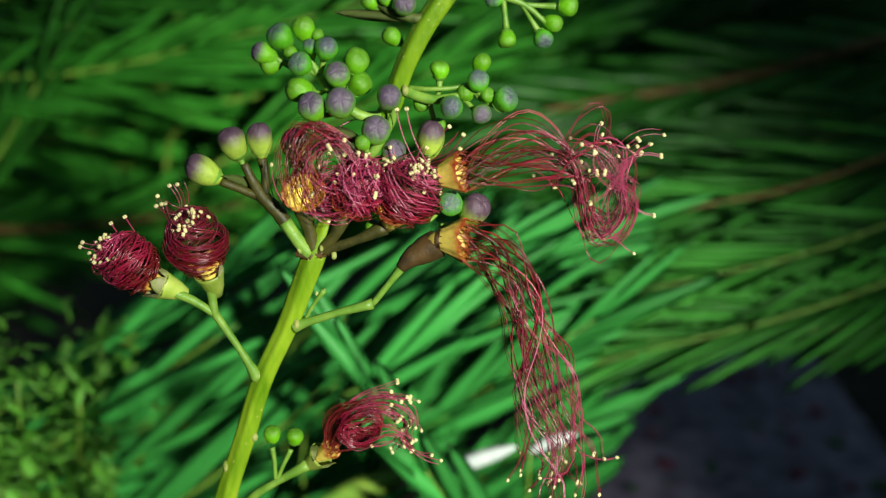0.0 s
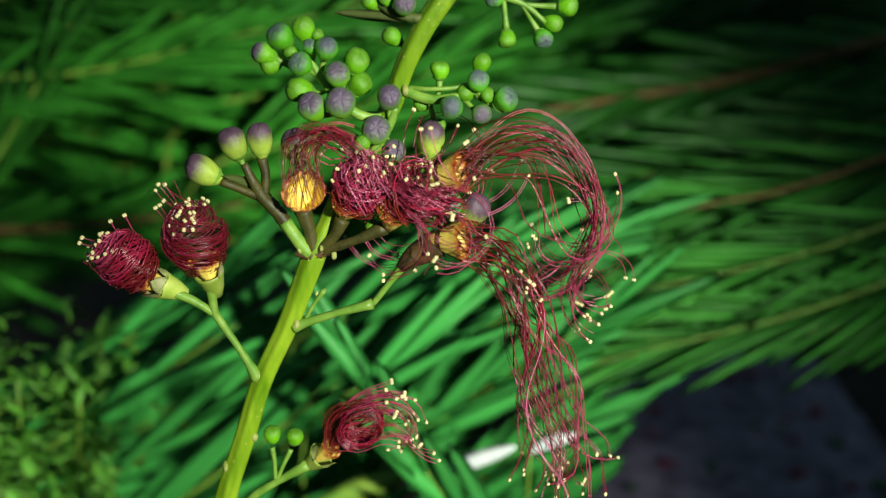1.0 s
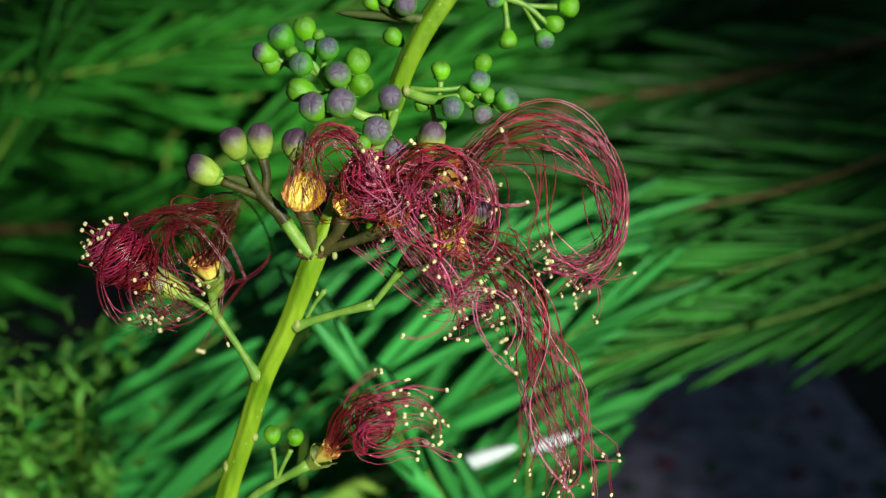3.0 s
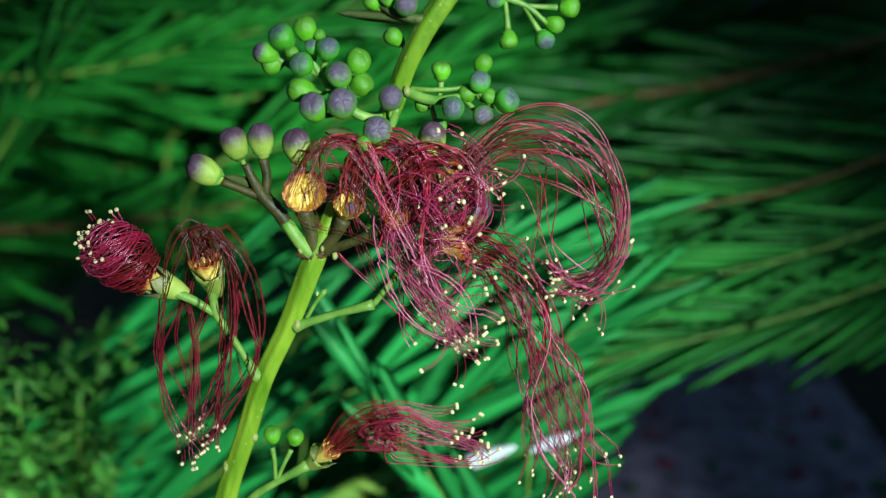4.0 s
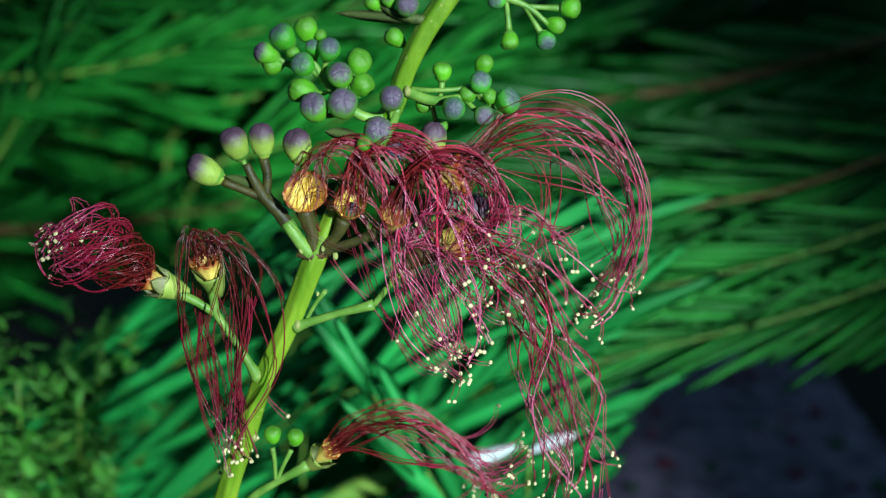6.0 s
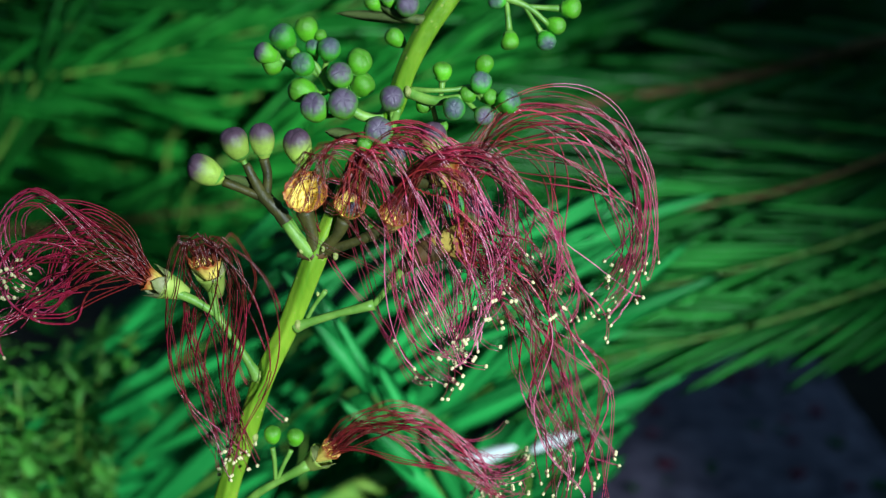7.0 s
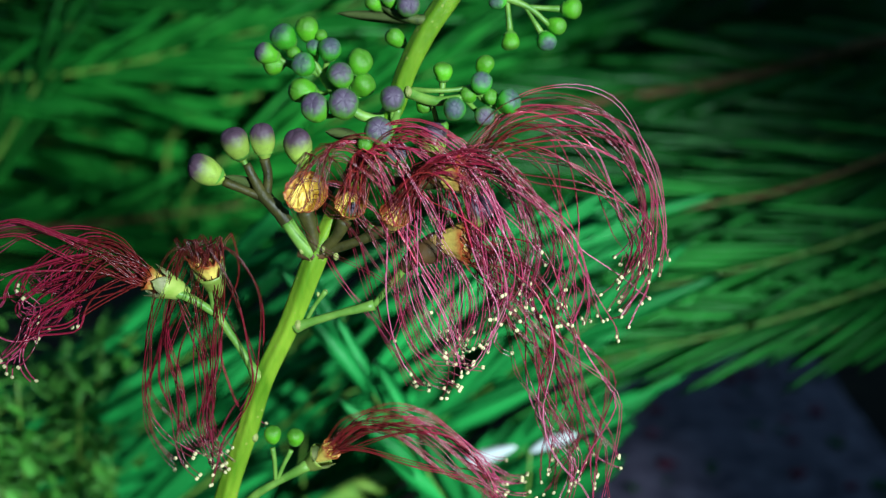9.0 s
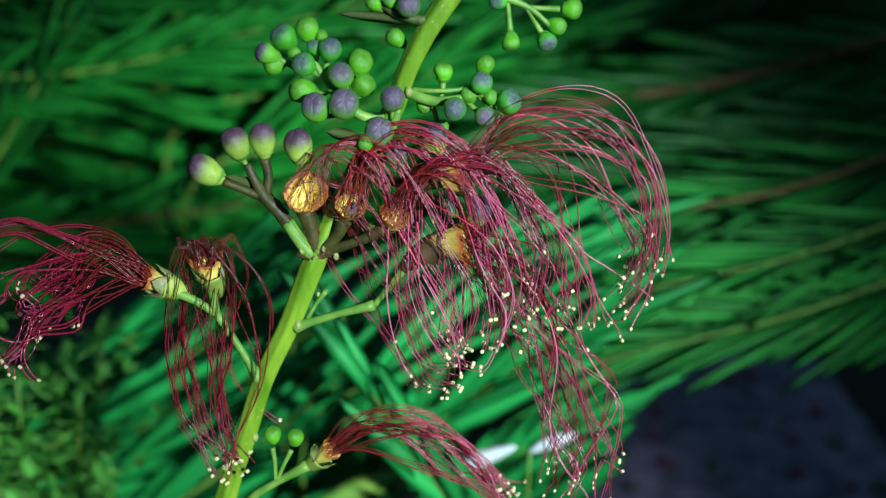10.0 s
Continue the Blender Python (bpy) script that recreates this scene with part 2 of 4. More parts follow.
def frond(path, count, length, width, spread, mesh=LEAFLET, thick=5, label="long feathery green compound leaf with narrow leaflets",
          tilt=18, sides=(-1, 1), start=0.05, joined=False, brown=False):
    """A compound leaf. path: (x, y, metres behind the sheet) from the stalk to the tip; length and width of a leaflet in sheet units."""
    frond_seed[0] += 1
    rng = random.Random(frond_seed[0])
    pts = [at(*p) for p in path]
    foot = Vector((pts[0].x * 1.05, pts[0].y + 0.02, -0.015))
    thing = new("feathery_leaf")
    thing.location = foot
    tagged(thing, label, "leaf", "leaves behind the flower stalk")
    bm = bmesh.new()
    mid = (pts[0] + foot) / 2 + Vector((0, 0.02, 0))
    scale = U * pts[0].y / SHEET
    tube(bm, [(0, 0, 0), mid - foot] + [p - foot + Vector((0, -0.0012, 0)) for p in pts], [thick * scale] * 2 + [thick * scale, thick * scale * 0.3], 6)
    part("rachis", bm, RACHIS if brown else STALK, thing, "brown rachis" if brown else "green rachis")
    line = smooth_line(pts, 80)
    face = Vector((0.12, -0.86, 0.5))
    verts, faces = [], []
    for k in range(count):
        f = start + (1 - start) * (k + 0.5) / count
        for sd in sides:
            i = min(78, int((f + rng.uniform(-0.5, 0.5) / count) * 79))
            p = Vector(line[i])
            t = Vector(line[i + 1] - line[i]).normalized()
            n = (face + Vector((rng.uniform(-1, 1), 0, rng.uniform(-1, 1))) * math.sin(radians(tilt))).normalized()
            n = (n - t * n.dot(t)).normalized()
            across = n.cross(t) * sd
            a = radians(spread * rng.uniform(0.6, 1.35)) * (1.2 - 0.4 * f)
            way = (t * math.cos(a) + across * math.sin(a) + n * rng.uniform(-0.12, 0.12)).normalized()
            n = (n - way * n.dot(way)).normalized()
            m = Matrix((way, n.cross(way), n)).transposed().to_quaternion()
            sc = U * p.y / SHEET * rng.uniform(0.8, 1.15) * (1 - 0.35 * f)
            if joined:
                place = Matrix.LocRotScale(p - foot, m, (length * sc, width * sc, width * sc))
                base = len(verts)
                verts += [place @ v.co for v in mesh.vertices]
                faces += [[base + v for v in f.vertices] for f in mesh.polygons]
            else:
                linked("leaflet", mesh, thing, p - foot, m, (length * sc, width * sc, width * sc))
    if joined:
        me = bpy.data.meshes.new("foliage")
        me.from_pydata(verts, [], faces)
        me.polygons.foreach_set("use_smooth", [True] * len(faces))
        me.materials.append(mesh.materials[0])
        ob = new("foliage", me)
        ob.parent = thing
        ob["kind"] = "stuff"
    return thing


# near fronds: the right-hand field, the lower left field, the low middle
for k, y0 in enumerate((225, 290, 350, 405, 455, 500)):
    back = (0.21, 0.18, 0.23, 0.15, 0.18, 0.14)[k]
    frond([(1790, y0 - 40, back + 0.03), (1370, y0 + 45 + 4 * k, back + 0.01), (900 - 12 * k, y0 + 120 + 14 * k, back)], 26, 400, 13, 13, tilt=24, thick=5 if k in (1, 4) else 3, brown=k in (1, 4), joined=k in (0, 2))
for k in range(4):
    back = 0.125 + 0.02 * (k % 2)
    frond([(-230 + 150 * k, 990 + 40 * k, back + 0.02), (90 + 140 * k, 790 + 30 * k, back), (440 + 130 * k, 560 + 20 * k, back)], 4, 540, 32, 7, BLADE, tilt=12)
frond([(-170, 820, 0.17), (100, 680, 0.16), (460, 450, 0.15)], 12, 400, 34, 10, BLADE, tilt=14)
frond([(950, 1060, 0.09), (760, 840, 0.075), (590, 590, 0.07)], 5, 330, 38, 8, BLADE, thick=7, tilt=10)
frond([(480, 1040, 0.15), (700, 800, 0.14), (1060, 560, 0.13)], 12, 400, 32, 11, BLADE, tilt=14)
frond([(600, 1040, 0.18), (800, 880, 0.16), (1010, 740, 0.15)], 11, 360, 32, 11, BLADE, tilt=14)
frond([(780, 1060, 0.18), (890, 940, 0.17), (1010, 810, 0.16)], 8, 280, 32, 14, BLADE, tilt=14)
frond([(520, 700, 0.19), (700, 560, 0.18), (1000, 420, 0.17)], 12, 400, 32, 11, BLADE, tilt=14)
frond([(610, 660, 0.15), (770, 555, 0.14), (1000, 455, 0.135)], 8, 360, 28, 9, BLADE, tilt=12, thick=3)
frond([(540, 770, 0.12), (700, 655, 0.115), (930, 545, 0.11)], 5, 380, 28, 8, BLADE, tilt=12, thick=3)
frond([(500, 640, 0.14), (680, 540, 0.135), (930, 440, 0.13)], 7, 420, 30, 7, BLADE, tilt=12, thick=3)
# farther fronds
for k, y0 in enumerate((-60, 60, 180, 300, 400)):
    frond([(-320, y0 + 90, 0.46), (120, y0, 0.45), (640, y0 - 110, 0.44)], 26, 300, 30, 22, tilt=28, joined=True)
frond([(1800, 545, 0.17), (1470, 580, 0.16), (1090, 605, 0.15)], 22, 200, 12, 20, tilt=24, thick=4)
frond([(1800, 480, 0.19), (1450, 530, 0.18), (1040, 575, 0.17)], 24, 260, 12, 18, tilt=24, thick=3, joined=True)
frond([(330, 350, 0.23), (540, 240, 0.22), (800, 110, 0.21)], 16, 300, 20, 15, tilt=22, joined=True)
frond([(300, 250, 0.27), (520, 150, 0.26), (780, 20, 0.25)], 16, 300, 22, 15, tilt=22, joined=True)
frond([(-170, 445, 0.27), (150, 400, 0.26), (430, 362, 0.25)], 12, 300, 18, 20, tilt=24, thick=9, joined=True, brown=True)
frond([(-200, 380, 0.37), (200, 300, 0.36), (680, 180, 0.35)], 26, 330, 24, 18, tilt=24, joined=True)
frond([(-200, 240, 0.36), (200, 160, 0.35), (680, 40, 0.34)], 26, 330, 24, 18, tilt=24, joined=True)
frond([(-200, 80, 0.36), (200, 30, 0.35), (680, -60, 0.34)], 26, 330, 24, 18, tilt=24, joined=True)
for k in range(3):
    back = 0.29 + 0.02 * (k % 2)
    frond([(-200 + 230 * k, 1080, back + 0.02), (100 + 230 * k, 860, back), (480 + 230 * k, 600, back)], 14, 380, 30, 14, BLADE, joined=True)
frond([(1760, 80, 0.27), (1250, 150, 0.25), (900, 205, 0.24)], 16, 340, 30, 14, thick=12, joined=True, brown=True)
for k, y0 in enumerate((-190, -110, -30, 60, 150, 240)):
    back = 0.38 + 0.04 * (k % 3)
    frond([(1800, y0, back + 0.03), (1350, y0 + 90, back), (820, y0 + 230, back)], 28, 330, 20, 17, tilt=24, joined=True)
for k, y0 in enumerate((-40, 40, 120, 180, 235, 290, 480)):
    back = (0.25, 0.24, 0.27, 0.23, 0.26, 0.32, 0.42)[k]
    frond([(-200, y0 + 20, back + 0.03), (200, y0 - 60, back), (700, y0 - 190, back)], 24, 320, 20, 18, tilt=24, joined=True)
frond([(-200, 120, 0.30), (200, 60, 0.28), (700, -60, 0.27)], 16, 360, 34, 13, joined=True)
frond([(-60, 420, 0.24), (30, 220, 0.23), (130, 40, 0.23)], 6, 240, 14, 9, joined=True)
frond([(560, 500, 0.33), (760, 300, 0.32), (1050, 20, 0.31)], 14, 360, 34, 14, joined=True)
frond([(420, 360, 0.30), (640, 220, 0.29), (960, 60, 0.28)], 14, 360, 34, 14, joined=True)


def single_leaf(name, path, width, mat, label):
    """One loose blade on its own thin stalk, rooted in the ground."""
    pts = [at(*p) for p in path]
    foot = Vector((pts[0].x, pts[0].y + 0.03, -0.015))
    thing = new(name)
    thing.location = foot
    tagged(thing, label, "leaf")
    bm = bmesh.new()
    tube(bm, [(0, 0, 0), (pts[0] - foot) * 0.5 + Vector((0, 0.01, 0)), pts[0] - foot], [0.0006, 0.0005, 0.0004], 6)
    part("stalk", bm, STALK, thing)
    bm = bmesh.new()
    line = smooth_line([p - foot for p in pts], 16)
    rows = []
    for i, c in enumerate(line):
        s = i / 15
        w = width * U * (pts[0].y / SHEET) * (0.04 + math.sin(math.pi * min(1, s * 0.97 + 0.03)) ** 0.6)
        t = Vector(line[min(15, i + 1)] - line[max(0, i - 1)]).normalized()
        n = Vector((0.1, -1, 0.5)).normalized()
        sd = n.cross(t).normalized()
        c = Vector(c)
        rows.append([bm.verts.new(v) for v in (c - sd * w + n * w * 0.25, c + n * 0.0002, c + sd * w + n * w * 0.25, c - n * 0.0002)])
    for a, b in zip(rows, rows[1:]):
        for k in range(4):
            bm.faces.new((a[k], a[(k + 1) % 4], b[(k + 1) % 4], b[k]))
    bm.faces.new(rows[0])
    bm.faces.new(list(reversed(rows[-1])))
    bmesh.ops.recalc_face_normals(bm, faces=bm.faces)
    part("blade", bm, mat, thing)
    return thing


single_leaf("faded_leaf", [(776, 838, 0.085), (820, 822, 0.085), (870, 805, 0.085), (915, 790, 0.085)], 15, PALE_LEAF,
            "narrow bleached white leaf among the green ones")
single_leaf("faded_leaf", [(938, 800, 0.087), (965, 786, 0.087), (995, 776, 0.087), (1022, 768, 0.087)], 12, PALE_LEAF,
            "short bleached white leaf among the green ones")
single_leaf("yellow_leaf", [(560, 895, 0.11), (620, 872, 0.11), (680, 852, 0.11), (725, 835, 0.11)], 22, YELLOW_LEAF,
            "small yellowish green leaf low among the blades")


def herb():
    """A low bushy herb with many small leaves."""
    foot = at(40, 900, 0.11)
    foot.z = -0.012
    thing = new("bushy_herb")
    thing.location = foot
    tagged(thing, "low bushy herb with small light green leaves", "plant")
    me = leaf_mesh("herb_leaf", HERB, 0.12, 6, 0.7)
    rng = random.Random(77)
    verts, faces = [], []
    for s in range(10):
        top = at(rng.uniform(-40, 190), rng.uniform(590, 870), rng.uniform(0.10, 0.145))
        bm = bmesh.new()
        pts = [Vector((rng.uniform(-0.01, 0.01), rng.uniform(-0.01, 0.01), 0)), (top - foot) * 0.5 + Vector((rng.uniform(-0.01, 0.01), 0.01, 0.01)), top - foot]
        line = tube(bm, pts, [0.0011, 0.0005], 6, 12)
        part("twig", bm, STALK, thing)
        for k in range(26):
            f = rng.uniform(0.4, 1.0)
            p = Vector(line[min(11, int(f * 11.9))])
            way = Vector((rng.gauss(0, 1), rng.gauss(0, 0.4) - 0.2, rng.gauss(0.2, 0.6))).normalized()
            linked("herb_leaf", me, thing, p, way.to_track_quat("X", "Z"), (rng.uniform(0.007, 0.012), rng.uniform(0.004, 0.007), 0.005))
        for k in range(90):
            p = Vector(line[min(11, int(rng.uniform(0.35, 1.0) * 11.9))]) + Vector((rng.gauss(0, 0.007), rng.gauss(0, 0.005), rng.gauss(0, 0.006)))
            way = Vector((rng.gauss(0, 1), rng.gauss(0, 0.4) - 0.2, rng.gauss(0.2, 0.6))).normalized()
            place = Matrix.LocRotScale(p, way.to_track_quat("X", "Z"), (rng.uniform(0.005, 0.009), rng.uniform(0.003, 0.005), 0.004))
            base = len(verts)
            verts += [place @ v.co for v in me.vertices]
            faces += [[base + v for v in f.vertices] for f in me.polygons]
    tuft = bpy.data.meshes.new("foliage")
    tuft.from_pydata(verts, [], faces)
    tuft.polygons.foreach_set("use_smooth", [True] * len(faces))
    tuft.materials.append(HERB)
    ob = new("foliage", tuft)
    ob.parent = thing
    ob["kind"] = "stuff"


herb()

# ---- the flower stalk ----
ROOT = at(372, 1000)
ROOT = Vector((ROOT.x - 0.03, ROOT.y + 0.05, -0.012))
raceme = new("flowering_stalk")
raceme.location = ROOT
tagged(raceme, "upright green flowering stalk with purple buds and crimson brush flowers", "plant")


def loc(x, y, w=0.0):
    """On the stalk's own axes: sheet units, and w units before the sheet."""
    return at(x, y, -w * U) - ROOT


def stalk(name, pts, radii, mat=STALK, sides=10, bumps=0.05, label="", steps=None):
    bm = bmesh.new()
    tube(bm, [loc(*p) for p in pts], [r * U for r in radii], sides, steps, bumps, seed=len(pts))
    return part(name, bm, mat, raceme, label)


def main_stem():
    pts = [(372, 1000, -10), (400, 880, 0), (433, 775, 0), (465, 672, 0), (512, 570, 0), (552, 462, 0), (582, 395, -10),
           (625, 305, -25), (668, 228, -25), (694, 185, -15), (716, 120, -5), (752, 48, 0), (800, -25, 0), (850, -110, 0)]
    bm = bmesh.new()
    world_pts = [Vector((0, 0, 0)), (loc(372, 1000, -10)) * 0.55 + Vector((0.004, 0.012, 0))] + [loc(*p) for p in pts]
    rad = [24, 23] + [21, 20, 18.5, 18, 18, 21, 18, 18, 17, 17.5, 18, 19, 18.5, 16]
    tube(bm, world_pts, [r * U for r in rad], 30, 130, 0.008, seed=2, ridges=0.08)
    return part("stem", bm, STEM, raceme, "smooth yellow-green stem")


main_stem()


def node_swelling(x, y, r, w=16, squash=0.55):
    bm = bmesh.new()
    bmesh.ops.create_icosphere(bm, subdivisions=3, radius=r * 0.82 * U)
    for v in bm.verts:
        v.co *= 1 + 0.38 * noise.noise(v.co * 5000 / r)
        v.co.y *= squash
        v.co.x *= 0.62
    ob = part("node", bm, SCAR, raceme, "pale rough leaf scar")
    ob.location = loc(x, y, w)


for x, y, r, w in ((459, 667, 15, 11), (524, 575, 13, 14), (449, 773, 13, 8), (402, 828, 20, 6), (530, 440, 12, 18), (590, 452, 10, 16),
                   (568, 440, 7, 22), (716, 160, 12, 10), (560, 520, 6, 8), (574, 515, 5, 8),
                   (662, 530, 7, 8), (494, 388, 6, 14)):
    node_swelling(x, y, r, w)

bm = bmesh.new()
tube(bm, [loc(524, 448, 10), loc(550, 452, 13), loc(582, 446, 8)], [6 * U, 9 * U, 6 * U], 12, 18, 0.7, seed=9)
part("collar", bm, FUNNEL, raceme, "rough brownish collar where the flower stalks meet the stem")

# side stalks
stalk("side_stalk", [(455, 668, 6), (440, 643, 12), (420, 612, 14), (380, 555, 18)], [13, 8, 6.5, 8])
stalk("side_stalk", [(380, 558, 18), (376, 530, 18), (374, 508, 18)], [8, 8, 12])
stalk("side_stalk", [(380, 556, 18), (345, 534, 20), (318, 522, 20), (300, 515, 20)], [7, 8, 9, 13])
stalk("side_stalk", [(520, 578, 6), (545, 570, 10), (600, 553, 16), (660, 538, 20)], [13, 8, 7, 10])
stalk("side_stalk", [(658, 540, 20), (690, 500, 22), (714, 470, 22)], [6, 6, 9])
stalk("funnel", [(708, 476, 22), (726, 458, 18), (750, 444, 12), (776, 430, 10)], [9, 17, 24, 26], FUNNEL, 16, label="brownish green funnel under the hanging brush")
stalk("side_stalk", [(400, 930, 0), (450, 878, 15), (495, 850, 18), (545, 822, 20)], [9, 8, 7, 11])
stalk("side_stalk", [(488, 852, 18), (486, 820, 20), (482, 792, 20)], [4, 4, 5])
stalk("side_stalk", [(490, 850, 18), (503, 820, 22), (515, 796, 22)], [4, 4, 5])
stalk("side_stalk", [(548, 450, 8), (526, 424, 14), (504, 392, 16)], [13, 12, 12])
stalk("side_stalk", [(506, 396, 15), (488, 372, 12), (466, 350, 10), (446, 318, 4), (432, 290, 4)], [12, 13, 12, 8, 7], SHADED_STALK, bumps=0.25, label="brown side stalk with the shade of the flowers in its colour")
stalk("side_stalk", [(466, 352, 10), (425, 335, 10), (392, 322, 10)], [8, 7, 8], SHADED_STALK)
stalk("side_stalk", [(468, 350, 5), (470, 310, 4), (463, 280, 4)], [8, 8, 9], SHADED_STALK)
# stalks below the middle cups: their shade is painted in with the dark colour
stalk("side_stalk", [(555, 448, 6), (548, 410, 12), (536, 372, 14)], [12, 11, 16], SHADED_STALK)
stalk("side_stalk", [(562, 446, 6), (590, 420, 18), (606, 388, 20)], [11, 9, 14], SHADED_STALK)
stalk("side_stalk", [(566, 446, 6), (630, 425, 22), (682, 402, 24)], [10, 8, 14], SHADED_STALK)
stalk("side_stalk", [(640, 300, -20), (700, 320, 0), (770, 318, 10)], [9, 9, 15], SHADED_STALK)
stalk("side_stalk", [(682, 205, -15), (640, 205, 0), (600, 178, 5), (572, 145, 0), (545, 100, -5)], [9, 9, 8, 7, 5])
stalk("side_stalk", [(714, 160, 0), (760, 176, 10), (800, 172, 14), (850, 160, 10)], [10, 9, 7, 5])
stalk("side_stalk", [(722, 156, 0), (760, 158, 14), (800, 156, 10), (830, 150, 0)], [5, 4, 4, 4])
stalk("side_stalk", [(815, -30, 0), (880, -10, 10), (930, 10, 10), (965, 40, 10)], [9, 7, 5, 4])
stalk("side_stalk", [(640, 290, -20), (660, 270, 0), (690, 220, 5), (700, 190, 10)], [10, 9, 8, 7])
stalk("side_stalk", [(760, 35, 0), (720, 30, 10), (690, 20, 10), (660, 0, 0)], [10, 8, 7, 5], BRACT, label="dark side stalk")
stalk("shoot", [(540, 566, 4), (556, 538, 10), (574, 514, 12)], [4, 3.5, 5])


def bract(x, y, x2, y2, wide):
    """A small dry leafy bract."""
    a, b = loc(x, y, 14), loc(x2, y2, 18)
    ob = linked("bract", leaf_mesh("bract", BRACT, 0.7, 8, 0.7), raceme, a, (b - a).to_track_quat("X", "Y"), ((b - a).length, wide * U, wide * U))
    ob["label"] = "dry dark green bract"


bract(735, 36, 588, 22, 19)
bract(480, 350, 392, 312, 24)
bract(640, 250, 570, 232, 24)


def bud_mesh(name, tall, mat, seed=0):
    """A bud of unit radius, its stalk end at the bottom, with five furrows that meet at the tip."""
    bm = bmesh.new()
    prof = [(0.0, -1.18), (0.20, -1.14), (0.40, -0.95), (0.64, -0.66), (0.84, -0.32), (0.96, 0.02), (1.0, 0.30), (0.95, 0.56), (0.82, 0.76),
            (0.62, 0.90), (0.40, 0.97), (0.18, 0.985), (0.0, 0.95)]
    prof = [(r, z * tall) for r, z in prof]
    lathe(bm, prof, 60)
    for v in bm.verts:
        out = math.hypot(v.co.x, v.co.y)
        crease = (1 - abs(math.sin(2.5 * math.atan2(v.co.y, v.co.x) + 0.4 * out))) ** 5
        if v.co.z > 0.25 * tall:
            v.co.z -= 0.085 * crease * min(1, out * 5) * max(0, 1.05 - out) ** 0.5
    for v in bm.verts:
        v.co *= 1 + 0.12 * noise.noise(v.co * 0.9 + Vector((seed * 3.7, 0, 0)))
    bmesh.ops.recalc_face_normals(bm, faces=bm.faces)
    for f in bm.faces:
        f.smooth = True
    me = bpy.data.meshes.new(name)
    bm.to_mesh(me)
    bm.free()
    me.materials.append(mat)
    return me


def cup_mesh():
    bm = bmesh.new()
    prof = [(0.0, -1.14), (0.28, -1.10), (0.50, -0.95), (0.66, -0.79), (0.73, -0.70), (0.74, -0.68), (0.66, -0.70), (0.45, -0.85), (0.0, -0.98)]
    lathe(bm, prof, 20, 5, 0.10, -0.6)
    bmesh.ops.recalc_face_normals(bm, faces=bm.faces)
    for f in bm.faces:
        f.smooth = True
    me = bpy.data.meshes.new("calyx")
    bm.to_mesh(me)
    bm.free()
    me.materials.append(CALYX)
    return me


BUDS = {k: [bud_mesh("bud", tall + 0.07 * n, m, n) for n in range(3)]
        for k, tall, m in (("p", 1.02, BUD_PURPLE), ("b", 1.0, BUD_BLUE), ("g", 0.98, BUD_GREEN), ("e", 1.22, BUD_PALE))}
BUD_LABEL = {"p": "purple-tipped round bud", "b": "blue-green round bud", "g": "green round bud", "e": "long pale green bud with a purple tip"}
CUP = cup_mesh()


def bud(x, y, r, kind, way, w, foot=None):
    """A bud on its pedicel. way: where its tip points, on the sheet's axes (right, up, before); foot: where the pedicel starts."""
    d = Vector((way[0], -way[2] * 0.85, way[1] + (0.32 if kind in "pb" else 0.1))).normalized()
    q = aim(d)
    c = loc(x, y, w)
    ob = linked("bud", BUDS[kind][(x + y) % 3], raceme, c, q, (r * U, r * U * (0.95 + 0.02 * (x % 5)), r * U))
    ob["label"] = BUD_LABEL[kind]
    linked("calyx", CUP, ob, (0, 0, -0.14 if kind == "e" else 0.02), None, (1, 1, 1))
    if foot:
        a = loc(*foot)
        b = c - d * r * U * 1.0
        bm = bmesh.new()
        tube(bm, [a, (a * 0.4 + b * 0.6) - d * r * U * 0.3, b], [4 * U, 4.5 * U, 6 * U], 8, 9, 0.05)
        part("pedicel", bm, STALK, raceme)


